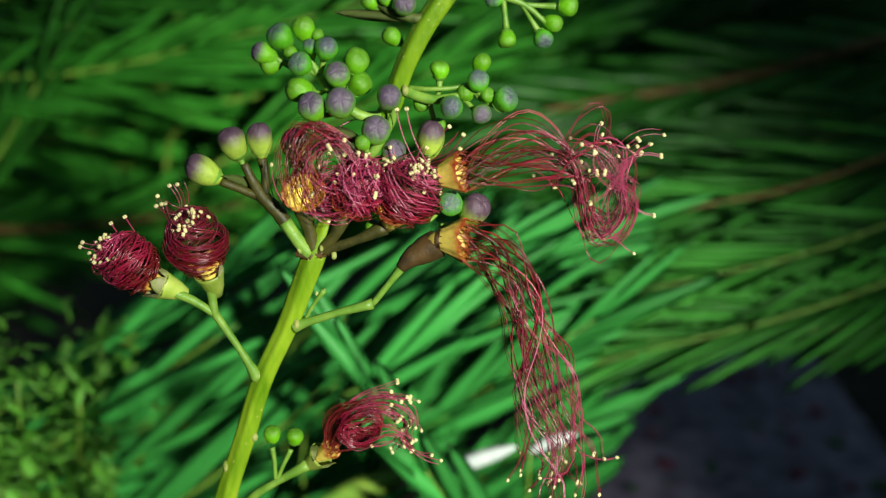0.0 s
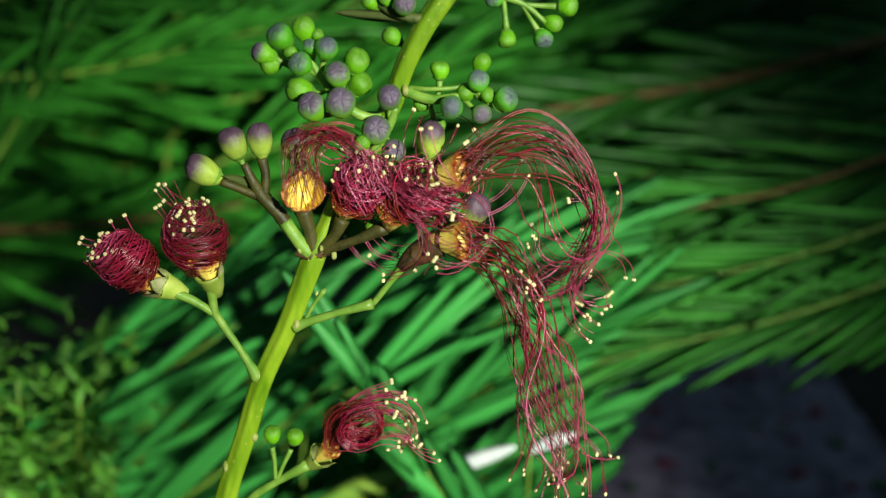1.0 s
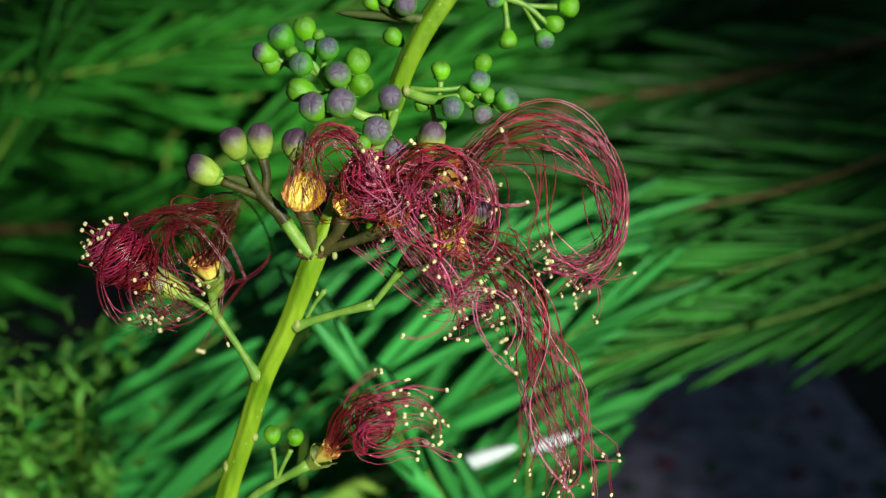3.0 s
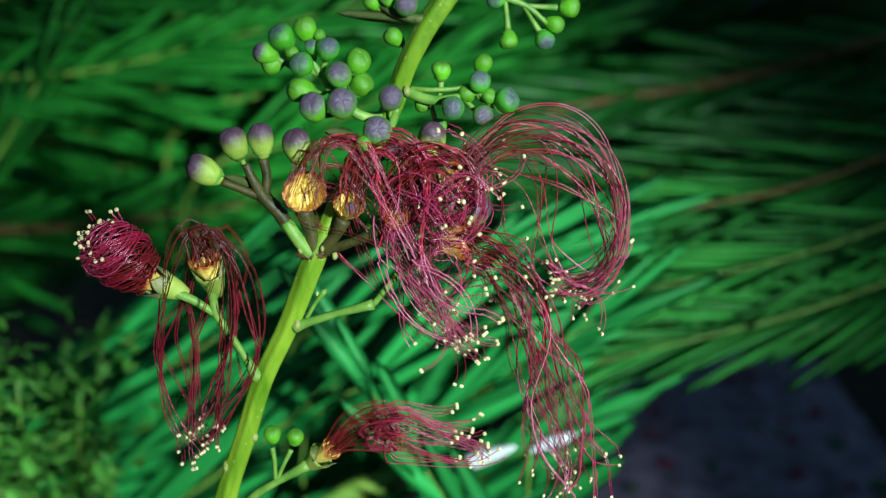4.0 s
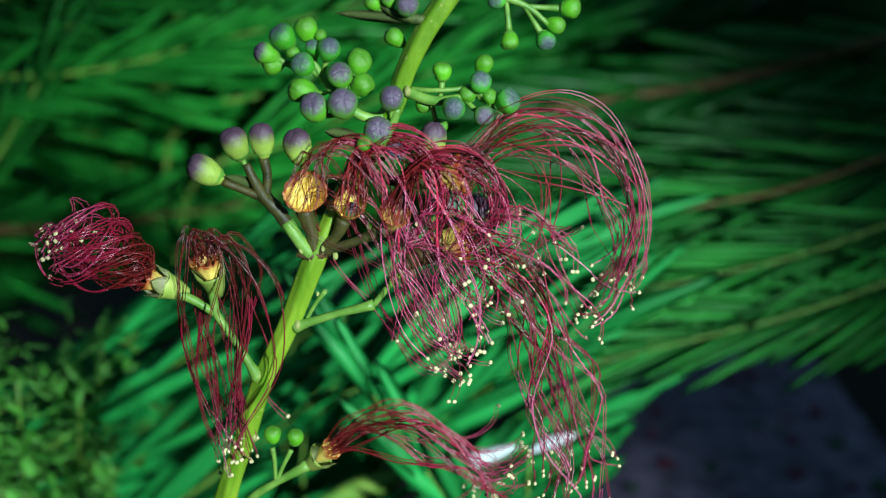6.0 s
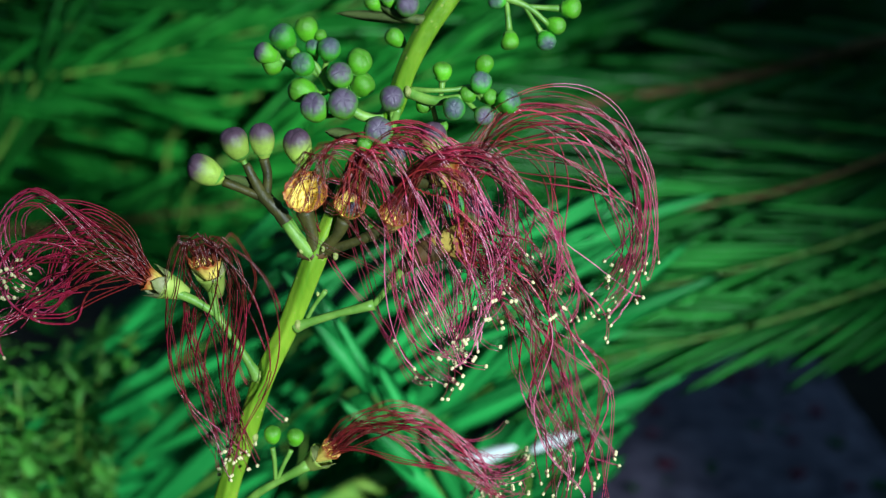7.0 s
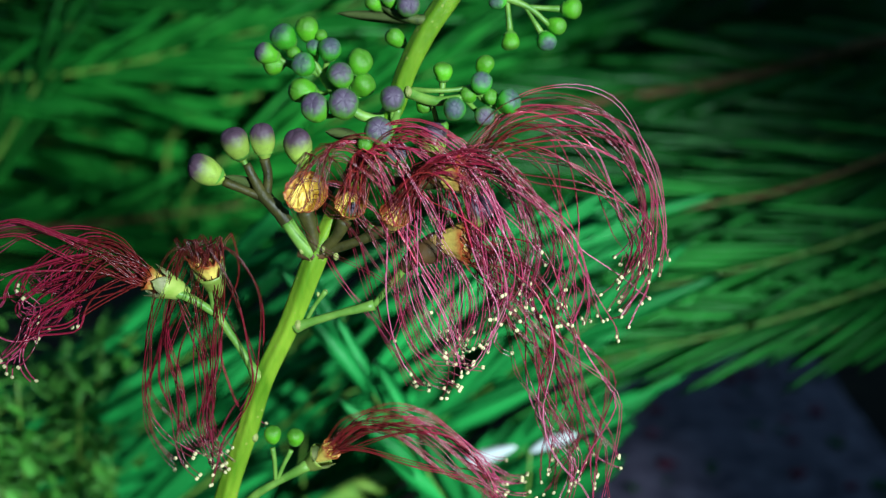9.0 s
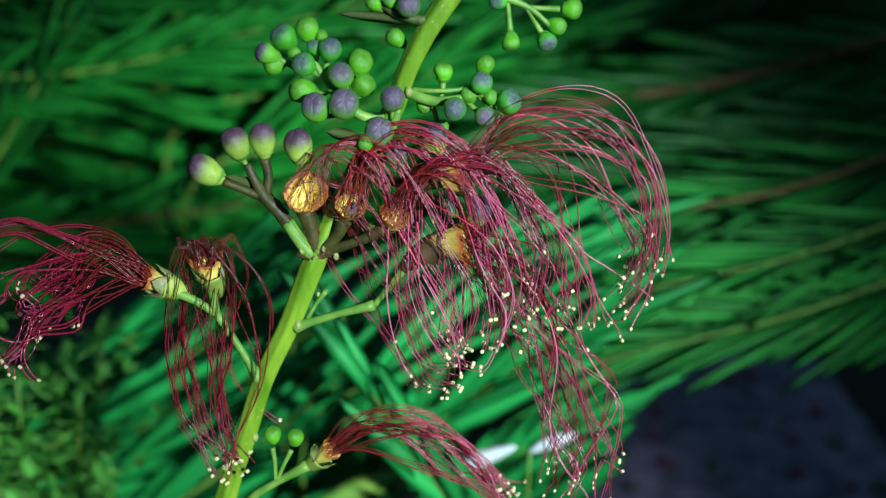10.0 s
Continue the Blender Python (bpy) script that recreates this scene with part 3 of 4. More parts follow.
for b in ((468, 95, 19, "p", (-0.8, 0.1, 0.5), -5, (530, 130, -5)), (497, 67, 22, "b", (-0.6, 0.5, 0.6), 0, (540, 100, -5)),
          (538, 52, 20, "g", (-0.2, 0.8, 0.4), -8, (548, 100, -5)), (577, 88, 20, "b", (0.2, 0.3, 0.9), 20, (566, 135, 0)),
          (533, 115, 20, "b", (-0.3, 0.1, 0.9), 20, (566, 135, 0)), (550, 84, 13, "b", (-0.2, 0.4, 0.8), 8, (550, 110, -5)),
          (515, 93, 12, "g", (-0.4, 0.3, 0.7), 4, (545, 105, -5)), (562, 64, 11, "g", (0, 0.8, 0.5), -4, (550, 100, -5)),
          (629, 110, 22, "g", (0.4, 0.5, 0.5), -4, (600, 172, 0)), (597, 135, 22, "p", (0.1, 0.3, 0.9), 26, (590, 172, 5)),
          (603, 184, 26, "p", (0.05, 0.15, 1), 42, (640, 205, 0)), (554, 191, 24, "p", (-0.2, 0.3, 0.9), 34, (610, 195, 5)),
          (532, 160, 23, "g", (-0.6, 0.1, 0.3), -10, (580, 155, 0)), (636, 150, 22, "g", (0.5, 0.3, 0.3), -12, (610, 185, 0)),
          (695, 66, 17, "g", (-0.6, 0.4, 0.2), -28, (730, 90, -10)), (479, 113, 18, "g", (-0.7, -0.2, 0.2), -16, (540, 120, -5)),
          (689, 174, 22, "p", (0.05, 0.1, 1), 40, (690, 215, 5)), (666, 232, 26, "p", (0.05, 0.1, 1), 12, (655, 275, 0)),
          (696, 268, 22, "p", (0.2, 0, 1), -8, (650, 290, -10)), (642, 254, 14, "g", (-0.2, 0.4, 0.8), 26, (650, 285, -5)),
          (525, 262, 26, "e", (-0.2, 0.9, 0.3), -6, (545, 330, -5)), (762, 248, 25, "e", (0.1, 0.9, 0.35), -2, (745, 305, 0)),
          (460, 250, 23, "e", (-0.05, 1, 0.25), 4, None), (413, 256, 24, "e", (-0.35, 0.9, 0.3), 4, (440, 310, 4)),
          (361, 303, 26, "e", (-0.85, 0.4, 0.3), 10, None), (846, 145, 19, "b", (0.1, 0.3, 0.9), 22, (815, 172, 12)),
          (852, 113, 16, "g", (0.3, 0.8, 0.3), 0, (835, 160, 10)), (799, 190, 20, "b", (0, -0.1, 1), 36, (785, 174, 12)),
          (778, 125, 17, "g", (0, 0.8, 0.1), -12, (775, 170, 0)), (824, 165, 15, "g", (-0.2, 0.4, 0.6), 8, (820, 172, 12)),
          (893, 178, 22, "b", (0.6, 0.2, 0.7), 12, (845, 162, 10)), (862, 170, 14, "g", (0.3, 0.3, 0.6), 6, (840, 162, 10)),
          (851, 202, 18, "p", (0.2, -0.3, 0.9), 16, (820, 175, 12)), (836, 374, 27, "e", (0.45, 0.5, 0.6), -10, (780, 400, 0)),
          (796, 362, 23, "b", (0.2, 0, 1), -4, (760, 390, 0)), (620, 371, 15, "p", (0.2, 0.1, 1), 10, (590, 420, 5)),
          (776, 224, 13, "g", (0.1, 0.6, 0.6), -6, (760, 180, 5)), (745, 181, 15, "g", (0.1, -0.5, 0.3), -14, (735, 168, 0)),
          (716, 8, 20, "p", (0.05, -0.1, 1), 26, (720, 30, 10)), (655, 4, 14, "g", (-0.6, 0.5, 0.5), 6, (675, 10, 5)),
          (684, -2, 13, "p", (-0.2, 0.5, 0.7), 14, (690, 20, 10)), (897, 69, 16, "g", (0.05, -0.9, 0.3), 14, (890, -8, 10)),
          (960, 67, 17, "b", (0.2, -0.6, 0.7), 14, (925, 10, 10)), (978, 41, 15, "g", (0.7, -0.3, 0.3), 6, (940, 18, 10)),
          (1004, 11, 17, "g", (0.9, -0.05, 0.3), 8, (925, 8, 10)), (875, -2, 15, "b", (-0.3, -0.4, 0.9), 14, (880, -10, 10)),
          (482, 770, 16, "g", (0, 1, 0.2), 20, None), (522, 774, 16, "g", (0.2, 0.95, 0.2), 22, None),
          (660, 405, 15, "g", (0.2, 0.5, 0.7), 8, (620, 425, 18))):
    bud(*b)

# ---- the flowers: rigid pieces of filament that unroll, hang and sway ----


def piece_mesh(name, r, mat, gap0, gap1):
    """Two filaments that run side by side: pieces of unit length along Z with rounded ends, gap0 apart at their foot and gap1 at the far end."""
    bm = bmesh.new()
    for sd in (-0.5, 0.5):
        first = len(bm.verts)
        lathe(bm, [(0, -0.57), (r * 0.8, -0.54), (r, -0.46), (r, 0.46), (r * 0.8, 0.54), (0, 0.57)], 6)
        bm.verts.ensure_lookup_table()
        for v in bm.verts[first:]:
            v.co.x += sd * (gap0 + (gap1 - gap0) * (v.co.z + 0.5))
    for f in bm.faces:
        f.smooth = True
    bmesh.ops.recalc_face_normals(bm, faces=bm.faces)
    me = bpy.data.meshes.new(name)
    bm.to_mesh(me)
    bm.free()
    me.materials.append(mat)
    return me


# three shades, two widths of pair, eight stretches from the foot to the tip
GAPS = ((1.2, 2.0), (2.0, 3.0), (3.0, 3.0), (3.0, 3.0), (3.0, 3.8), (3.8, 5.0), (5.0, 6.5), (6.5, 6.5))
PIECE = [[[piece_mesh("filament", r * U, mats[m], g0 * k * U, g1 * k * U)
           for r, m, (g0, g1) in zip((0.58, 0.64, 0.68, 0.78, 0.74, 0.70, 0.68, 0.66), (0, 1, 1, 2, 3, 3, 3, 3), GAPS)] for k in (1.2, 2.4)] for mats in SHADES]


def anther_mesh():
    bm = bmesh.new()
    for sx in (-1, 1):
        bmesh.ops.create_icosphere(bm, subdivisions=2, radius=2.9 * U, matrix=Matrix.Translation((sx * 1.5 * U, 0, 1.5 * U)) @ Matrix.Diagonal((0.9, 1.0, 1.25, 1)))
    for f in bm.faces:
        f.smooth = True
    me = bpy.data.meshes.new("anther")
    bm.to_mesh(me)
    bm.free()
    me.materials.append(ANTHER)
    return me


ANTHER_ME = anther_mesh()


def cut_even(line, length, count, curl):
    """The first length of a line in count even pieces: their directions. Past its end the line curls on."""
    d = np.diff(line, axis=0)
    seg = np.linalg.norm(d, axis=1)
    total = seg.sum()
    if total < length * 1.01:
        t = d[-1] / seg[-1]
        extra = [line[-1]]
        a = 0.0
        for _ in range(int((length * 1.02 - total) / 6) + 2):
            a += curl
            c, s = math.cos(a), math.sin(a)
            extra.append(extra[-1] + 6 * np.array([t[0] * c - t[1] * s, t[0] * s + t[1] * c, t[2]]))
        line = np.vstack([line, extra[1:]])
        seg = np.linalg.norm(np.diff(line, axis=0), axis=1)
    run = np.concatenate([[0], np.cumsum(seg)])
    want = np.linspace(0, length, count + 1)
    p = np.stack([np.interp(want, run, line[:, k]) for k in range(3)], axis=1)
    t = np.diff(p, axis=0)
    return p[0], t / np.linalg.norm(t, axis=1)[:, None]


def ball_line(rng, family, length, centre, along, across, way, stick, out_way):
    """A filament wound up over an egg: from its foot round and up to the tip, the last bit sticking out."""
    ax = np.array([way[0], -way[1], 0.25])
    ax /= np.linalg.norm(ax)
    lean = family + np.array([rng.gauss(0, 1), rng.gauss(0, 1), rng.gauss(0, 1)]) * 0.13
    ax2 = ax + lean
    ax2 /= np.linalg.norm(ax2)
    e1 = np.cross(ax2, [0.3, 0.2, 1.0])
    e1 /= np.linalg.norm(e1)
    e2 = np.cross(ax2, e1)
    ph, hand = rng.uniform(0, 6.28), 1 if family[0] > -0.3 else -1
    depth = rng.uniform(0.86, 1.0)
    stick *= rng.choice((0.3, 0.4, 0.8, 1.1)) if stick > 0.2 else rng.choice((0.25, 0.35, 0.5, 0.8, 1.3))
    top = rng.uniform(0.5, 1.25)
    s = np.linspace(0, 1, 90)
    lat = -1.25 + (1.25 + top) * (0.25 * s + 0.75 * s ** 0.8) - 0.25 * np.sin(s * math.pi * 1.6)
    lo, hi = 0.1, 4.0
    body = length * (1 - stick)
    for _ in range(14):
        turns = (lo + hi) / 2
        a = ph + hand * turns * 2 * math.pi * s
        p = np.cos(lat)[:, None] * (np.cos(a)[:, None] * e1 + np.sin(a)[:, None] * e2) + np.sin(lat)[:, None] * ax2
        h = p @ ax
        p = depth * (h[:, None] * ax * along + (p - h[:, None] * ax) * across)
        size = np.linalg.norm(np.diff(p, axis=0), axis=1).sum()
        lo, hi = (turns, hi) if size < body else (lo, turns)
    p = p + np.array([centre[0], centre[1], 22.0])
    root = np.array([centre[0], centre[1], 20.0]) - ax * along * 0.95
    p = np.vstack([root + (p[0] - root) * f for f in (0, 0.5)] + [p])
    out = p[-1] - np.array([centre[0], centre[1], 22.0])
    out = out / np.linalg.norm(out) * 0.5 + (ax if out_way is None else np.array([out_way[0], -out_way[1], 0.2])) * 1.4 + np.array([rng.gauss(0, 0.5), rng.gauss(0, 0.5), rng.gauss(0, 0.3)])
    out /= np.linalg.norm(out)
    t = p[-1] - p[-3]
    t /= np.linalg.norm(t)
    q = [p[-1]]
    for k in range(12):
        d = t * (1 - k / 11) + out * (k / 11 + 0.15)
        q.append(q[-1] + d / np.linalg.norm(d) * length * stick / 11)
    return np.vstack([p, q[1:]])


def spray_line(vals, u, spines, loose, before):
    """A filament of an open brush: it wanders between the brush's guide lines, with waves of its own."""
    s = np.linspace(0, 1, 60)
    lines = np.array([smooth_line(g, 60) for g in spines])
    ox, oy, oz, ph1, ph2, ph3, f1, f2, u2 = vals
    f = np.clip((u + (u2 - u) * np.clip(s * 1.7, 0, 1) + 0.10 * np.sin(s * 6.5 + ph3) * s), -0.05, 1.05) * (len(spines) - 1)
    i = np.clip(f.astype(int), 0, len(spines) - 2)
    f = (f - i)[:, None]
    k = np.arange(60)
    p = lines[i, k] * (1 - f) + lines[i + 1, k] * f
    grow = s ** 1.2 * (1 - 0.6 * s ** 3)
    wave = np.sin(s * f1 * 6.28 + ph1) - math.sin(ph1) + 0.2 * np.sin(s * 17 + ph2) * s
    wave2 = np.sin(s * f2 * 6.28 + ph2) - math.sin(ph2) + 0.2 * np.sin(s * 18 + ph3) * s
    x = p[:, 0] + loose * (ox * 20 * grow + wave * 16 * s ** 0.6 * (1 - 0.85 * s ** 3))
    y = p[:, 1] + loose * (oy * 20 * grow + wave2 * 16 * s ** 0.6 * (1 - 0.85 * s ** 3))
    w = before + oz * (16 + 55 * s * loose) + 8 * np.sin(s * 7 + ph3) * s
    return np.stack([x, y, w], axis=1)


moving = []


def flower(cup, way, cup_size, filaments, length, states, seed, open_cup=True, base_w=22.0, petals=5, split=2, pieces=20, thick=1.0, facing=0.22, shades=(0, 0, 0, 1, 1, 2), least=0.72, bias=0.0, skew=1.0, wide=3, stray=0.22, throat=0.76):
    """A brush flower. states: (seconds, 'ball', centre, along, across, way, stick) or (seconds, 'spray', guide lines, looseness)."""
    rng = random.Random(seed)
    origin = loc(cup[0], cup[1], base_w - 2)
    d = Vector((way[0], -facing if open_cup else -0.3, way[1])).normalized()
    q = aim(d)
    r = cup_size * U
    bm = bmesh.new()
    r *= 0.6 if open_cup else 1.0
    low = 1.0 if open_cup else 1.75
    lathe(bm, [(0, -low * r), (0.34 * r, -low * 0.96 * r), (0.62 * r, -low * 0.6 * r), (0.84 * r, -0.25 * r), (0.95 * r, 0.05 * r), (0.90 * r, 0.05 * r),
               (0.78 * r, -0.25 * r), (0.5 * r, -0.6 * r), (0, -0.7 * r)], 20)
    head = part("flower", bm, FUNNEL if open_cup else PALE_CALYX, raceme, "crimson brush flower with long filaments and yellow anthers")
    head.location = origin
    head.rotation_mode = "QUATERNION"
    turn = q
    for v in head.data.vertices:
        v.co = turn @ v.co
    for k in range(petals):
        bm = bmesh.new()
        a0 = 2 * math.pi * (k + 0.3 * rng.random()) / petals
        rows = []
        for i in range(6):
            s = i / 5
            rr = r * (0.93 + 0.13 * s * s)
            zz = r * (0.0 + (0.5 if open_cup else 1.0) * s)
            half = (0.62 * (1 - s ** 2.2) + 0.03)
            row = []
            for j in range(5):
                a = a0 + half * (j / 2 - 1)
                row.append((rr * math.cos(a), rr * math.sin(a), zz - 0.12 * r * abs(j / 2 - 1)))
            rows.append([bm.verts.new(turn @ Vector(v)) for v in row])
        for ra, rb in zip(rows, rows[1:]):
            for j in range(4):
                bm.faces.new((ra[j], ra[j + 1], rb[j + 1], rb[j]))
        bmesh.ops.solidify(bm, geom=bm.faces[:], thickness=0.035 * r)
        part("petal", bm, FUNNEL if open_cup else PETAL, head, "brownish green petal" if open_cup else "pale yellow-green petal")
    r = cup_size * U
    bm = bmesh.new()
    k = 1.0 if open_cup else throat
    lathe(bm, [(0, -0.7), (0.28 * k, -0.6), (0.46 * k, -0.2), (0.66 * k, 0.25), (0.86 * k, 0.7), (1.04 * k, 1.08), (1.03 * k, 1.12), (0.90 * k, 0.85), (0.62 * k, 0.25), (0.42 * k, -0.12), (0, -0.25)],
          48, 12, 0.06, -0.1)
    for v in bm.verts:
        if v.co.z > 0.6:
            v.co.z += 0.22 * noise.noise((v.co.x * 4 + seed, v.co.y * 4, 0.0))
            v.co.x *= 1 + 0.10 * noise.noise((v.co.x * 3, v.co.y * 3 + seed, 1.0))
    tube_part = part("stamen_tube", bm, TUBE, head, "yellow fluted stamen tube")
    tube_part.rotation_mode = "QUATERNION"
    tube_part.rotation_quaternion = turn
    tube_part.scale = (r, r, r)
    # filaments
    home = np.array([cup[0], -(base_w - 2), -cup[1] * TALL])
    rim = [np.array(turn @ Vector(v)) * cup_size for v in ((1, 0, 0), (0, 1, 0), (0, 0, 1))]
    mouth = 1.0 if open_cup else throat * 0.87
    families = [np.array([rng.gauss(0, 0.32), rng.gauss(0, 0.32), rng.gauss(0, 0.3)]) for _ in range(3)]
    clumps = [((c + 0.5) / 5 + rng.gauss(0, 0.05), rng.gauss(0, 0.8), rng.gauss(0, 0.8), rng.gauss(0, 0.45),
               [rng.uniform(0, 6.28) for _ in range(3)] + [rng.uniform(0.7, 2.0) for _ in range(2)]) for c in range(5)]
    rng.shuffle(clumps)
    for k in range(filaments):
        u = ((k + rng.random()) / filaments) ** skew
        wild = 1.5 if rng.random() < stray else 0.34
        clump = clumps[k % len(clumps)]
        vals = [rng.gauss(clump[1], wild), rng.gauss(clump[2], wild), rng.uniform(-1, 1)]
        vals += [v + rng.gauss(0, 0.6 if wild < 1 else 3) for v in clump[4][:3]] + [v + rng.gauss(0, 0.12 if wild < 1 else 0.4) for v in clump[4][3:]]
        vals.append(clump[0] + rng.gauss(0, 0.05 * wild))
        shade = rng.choice(shades)
        ball_seed = rng.random()
        last = spray_line(vals, u, states[-1][2], states[-1][3], base_w)
        last[:, 1] *= TALL
        reach = np.linalg.norm(np.diff(last, axis=0), axis=1).sum()
        ln = min(max(reach * rng.uniform(0.96, 1.02), least * length), 1.15 * length)
        curl = rng.choice((-1, 1)) * 6 / rng.uniform(45, 100)
        hook = bias + 0.4 * clump[3] + rng.gauss(0, 0.13 if wild < 1 else 0.4)
        own = thick * rng.choice((0.78, 0.9, 1.0, 1.15))
        around = 6.283 * (k * 0.618 % 1)
        inner = mouth * (rng.choice((0.9, 0.96, 0.98, 1.0)) if open_cup else rng.uniform(0.55, 1.0))
        seat = home + rim[0] * math.cos(around) * inner + rim[1] * math.sin(around) * inner + rim[2] * (0.22 + (0.85 if open_cup else 0.75) * inner / mouth)
        shapes = []
        for st in states:
            if st[1] == "ball":
                line = ball_line(random.Random(ball_seed), families[k % 3], ln, *st[2:])
            else:
                line = spray_line(vals, u, st[2], st[3], base_w)
            # pieces in metres, right, back, up
            line = np.stack([line[:, 0], -line[:, 2], -line[:, 1] * TALL], axis=1)
            # every filament springs from its own place on the rim of the tube
            near = np.clip(1 - np.concatenate([[0], np.cumsum(np.linalg.norm(np.diff(line, axis=0), axis=1))]) / 165, 0, 1) ** 2
            line = line + near[:, None] * (seat - line[0])
            flat = np.stack([line[:, 0], line[:, 2], line[:, 1]], axis=1)
            p0, tang = cut_even(flat, ln, pieces, curl)
            if st[1] == "spray":
                end = np.clip((np.arange(pieces) / (pieces - 1) - 0.6) / 0.4, 0, 1) ** 1.3 * hook
                co, si = np.cos(end), np.sin(end)
                tang = np.stack([tang[:, 0] * co - tang[:, 1] * si, tang[:, 0] * si + tang[:, 1] * co, tang[:, 2]], axis=1)
            shapes.append((p0[[0, 2, 1]], tang[:, [0, 2, 1]]))
        step = ln / pieces
        rows = []
        times = []
        for n, (a, b) in enumerate(zip(states, states[1:])):
            most = math.acos(max(-1.0, float((shapes[n][1] * shapes[n + 1][1]).sum(axis=1).min())))
            parts = max(split, math.ceil(most / 1.15))
            times += [a[0] + (b[0] - a[0]) * q / parts for q in range(parts)]
        times.append(states[-1][0])
        for t in times:
            i = max(j for j, st in enumerate(states) if st[0] <= t + 1e-6)
            if i == len(states) - 1:
                p0, tg = shapes[i]
            else:
                f = (t - states[i][0]) / (states[i + 1][0] - states[i][0])
                p0 = shapes[i][0] * (1 - f) + shapes[i + 1][0] * f
                between = np.arccos(np.clip((shapes[i][1] * shapes[i + 1][1]).sum(axis=1), -0.999, 0.9999))[:, None]
                tg = shapes[i][1] * np.sin((1 - f) * between) + shapes[i + 1][1] * np.sin(f * between)
                tg = tg / np.linalg.norm(tg, axis=1)[:, None]
            ends = p0 - home + np.vstack([np.zeros(3), np.cumsum(tg * step, axis=0)])
            rows.append((t, ends * U, tg))
        before = None
        half_turn = Matrix.Rotation(math.pi, 3, "Z").to_quaternion()
        pair = 1 if k % 10 < wide else 0
        tip_gap = (7.8, 15.6)[pair] * 0.5 * own * U
        keys = [[] for _ in range(pieces + 2)]
        for n, (t, ends, tg) in enumerate(rows):
            turns = []
            for j in range(pieces):
                way_j = Vector(tg[j])
                if n == 0 or j == 0:
                    run = aim(way_j) if n == 0 and j == 0 else Vector(rows[n - 1][2][0]).rotation_difference(way_j) @ before[0] if j == 0 \
                        else Vector(tg[j - 1]).rotation_difference(way_j) @ run
                    best = run
                else:
                    # carried along the filament, or round its own axis by half a turn, or carried from the moment before
                    run = Vector(tg[j - 1]).rotation_difference(way_j) @ run
                    best = min((run, run @ half_turn), key=lambda c: -abs(before[j].dot(c)))
                    if abs(before[j].dot(best)) < math.cos(0.7):
                        best = Vector(rows[n - 1][2][j]).rotation_difference(way_j) @ before[j]
                turns.append(best)
                keys[j].append((t, Matrix.LocRotScale(Vector((ends[j] + ends[j + 1]) / 2), best, None)))
            before = turns
            for e, sd in enumerate((-1, 1)):
                keys[pieces + e].append((t, Matrix.LocRotScale(Vector(ends[pieces]) + best @ Vector((sd * tip_gap, 0, 0)), best, None)))
        change = round(pieces * (rng.uniform(0.32, 0.66) if open_cup else rng.uniform(0.6, 0.9)))
        for j in range(pieces):
            ob = linked("filament", PIECE[shade][pair][min(j, 2 if j < change * 0.5 else 3) if j < change else min(4 + j - change, 7)], head, (0, 0, 0), None, (own, own, step * U))
            moving.append((ob, keys[j]))
        for e in range(2 if k % 3 == 0 else 1):
            ob = linked("anther", ANTHER_ME, head)
            moving.append((ob, keys[pieces + e]))
    return head


def loop(start, centre, size, turn, end, n=8):
    """A guide line from a start round a centre, turn degrees from where it begins, to an end inside."""
    a0 = math.atan2(start[1] - centre[1], start[0] - centre[0])
    ring = [(centre[0] + size * math.cos(a0 + radians(turn) * (k + 0.6) / n), centre[1] + size * math.sin(a0 + radians(turn) * (k + 0.6) / n)) for k in range(n)]
    return [start] + ring + [end]


def spray(t, *lines, loose=1.0):
    return (t, "spray", lines, loose)


def ball(t, centre, along, across, way, stick=0.1, out=None):
    return (t, "ball", centre, along, across, way, stick, out)


# the flower whose ball bursts late, to the side
flower((285, 504), (-0.85, 0.45), 29, 32, 470, [
    ball(0, (234, 463), 58, 48, (-0.85, 0.5), 0.12),
    ball(2.5, (226, 457), 60, 50, (-0.85, 0.5), 0.12),
    ball(3.4, (222, 455), 62, 54, (-0.8, 0.58), 0.12),
    ball(4.3, (217, 452), 66, 60, (-0.75, 0.65), 0.13),
    ball(5.7, (212, 449), 68, 64, (-0.7, 0.7), 0.13),
    spray(6.8, [(272, 478), (230, 400), (140, 352), (60, 350), (10, 390), (0, 450)],
          [(266, 490), (200, 440), (110, 420), (50, 450), (30, 500), (70, 530)],
          [(262, 505), (200, 512), (130, 540), (70, 565), (10, 560)]),
    spray(7.5, [(272, 478), (230, 405), (130, 358), (50, 362), (-30, 410), (-60, 480)],
          [(266, 490), (190, 440), (100, 430), (40, 470), (20, 510), (60, 520)],
          [(262, 505), (200, 535), (130, 575), (60, 570), (20, 540)]),
    spray(8.3, [(272, 478), (205, 420), (110, 398), (20, 408), (-60, 440), (-110, 480)],
          [(266, 490), (190, 448), (115, 465), (62, 508), (65, 545), (105, 545)],
          [(262, 505), (195, 530), (130, 562), (60, 592), (5, 630)]),
    spray(10, [(272, 478), (205, 416), (110, 394), (20, 404), (-60, 435), (-110, 475)],
          [(266, 490), (190, 446), (115, 462), (64, 505), (68, 540), (105, 538)],
          [(262, 505), (195, 530), (130, 562), (60, 592), (10, 632)])], 11, False, pieces=26, thick=1.75, shades=(0, 1, 1), wide=1)

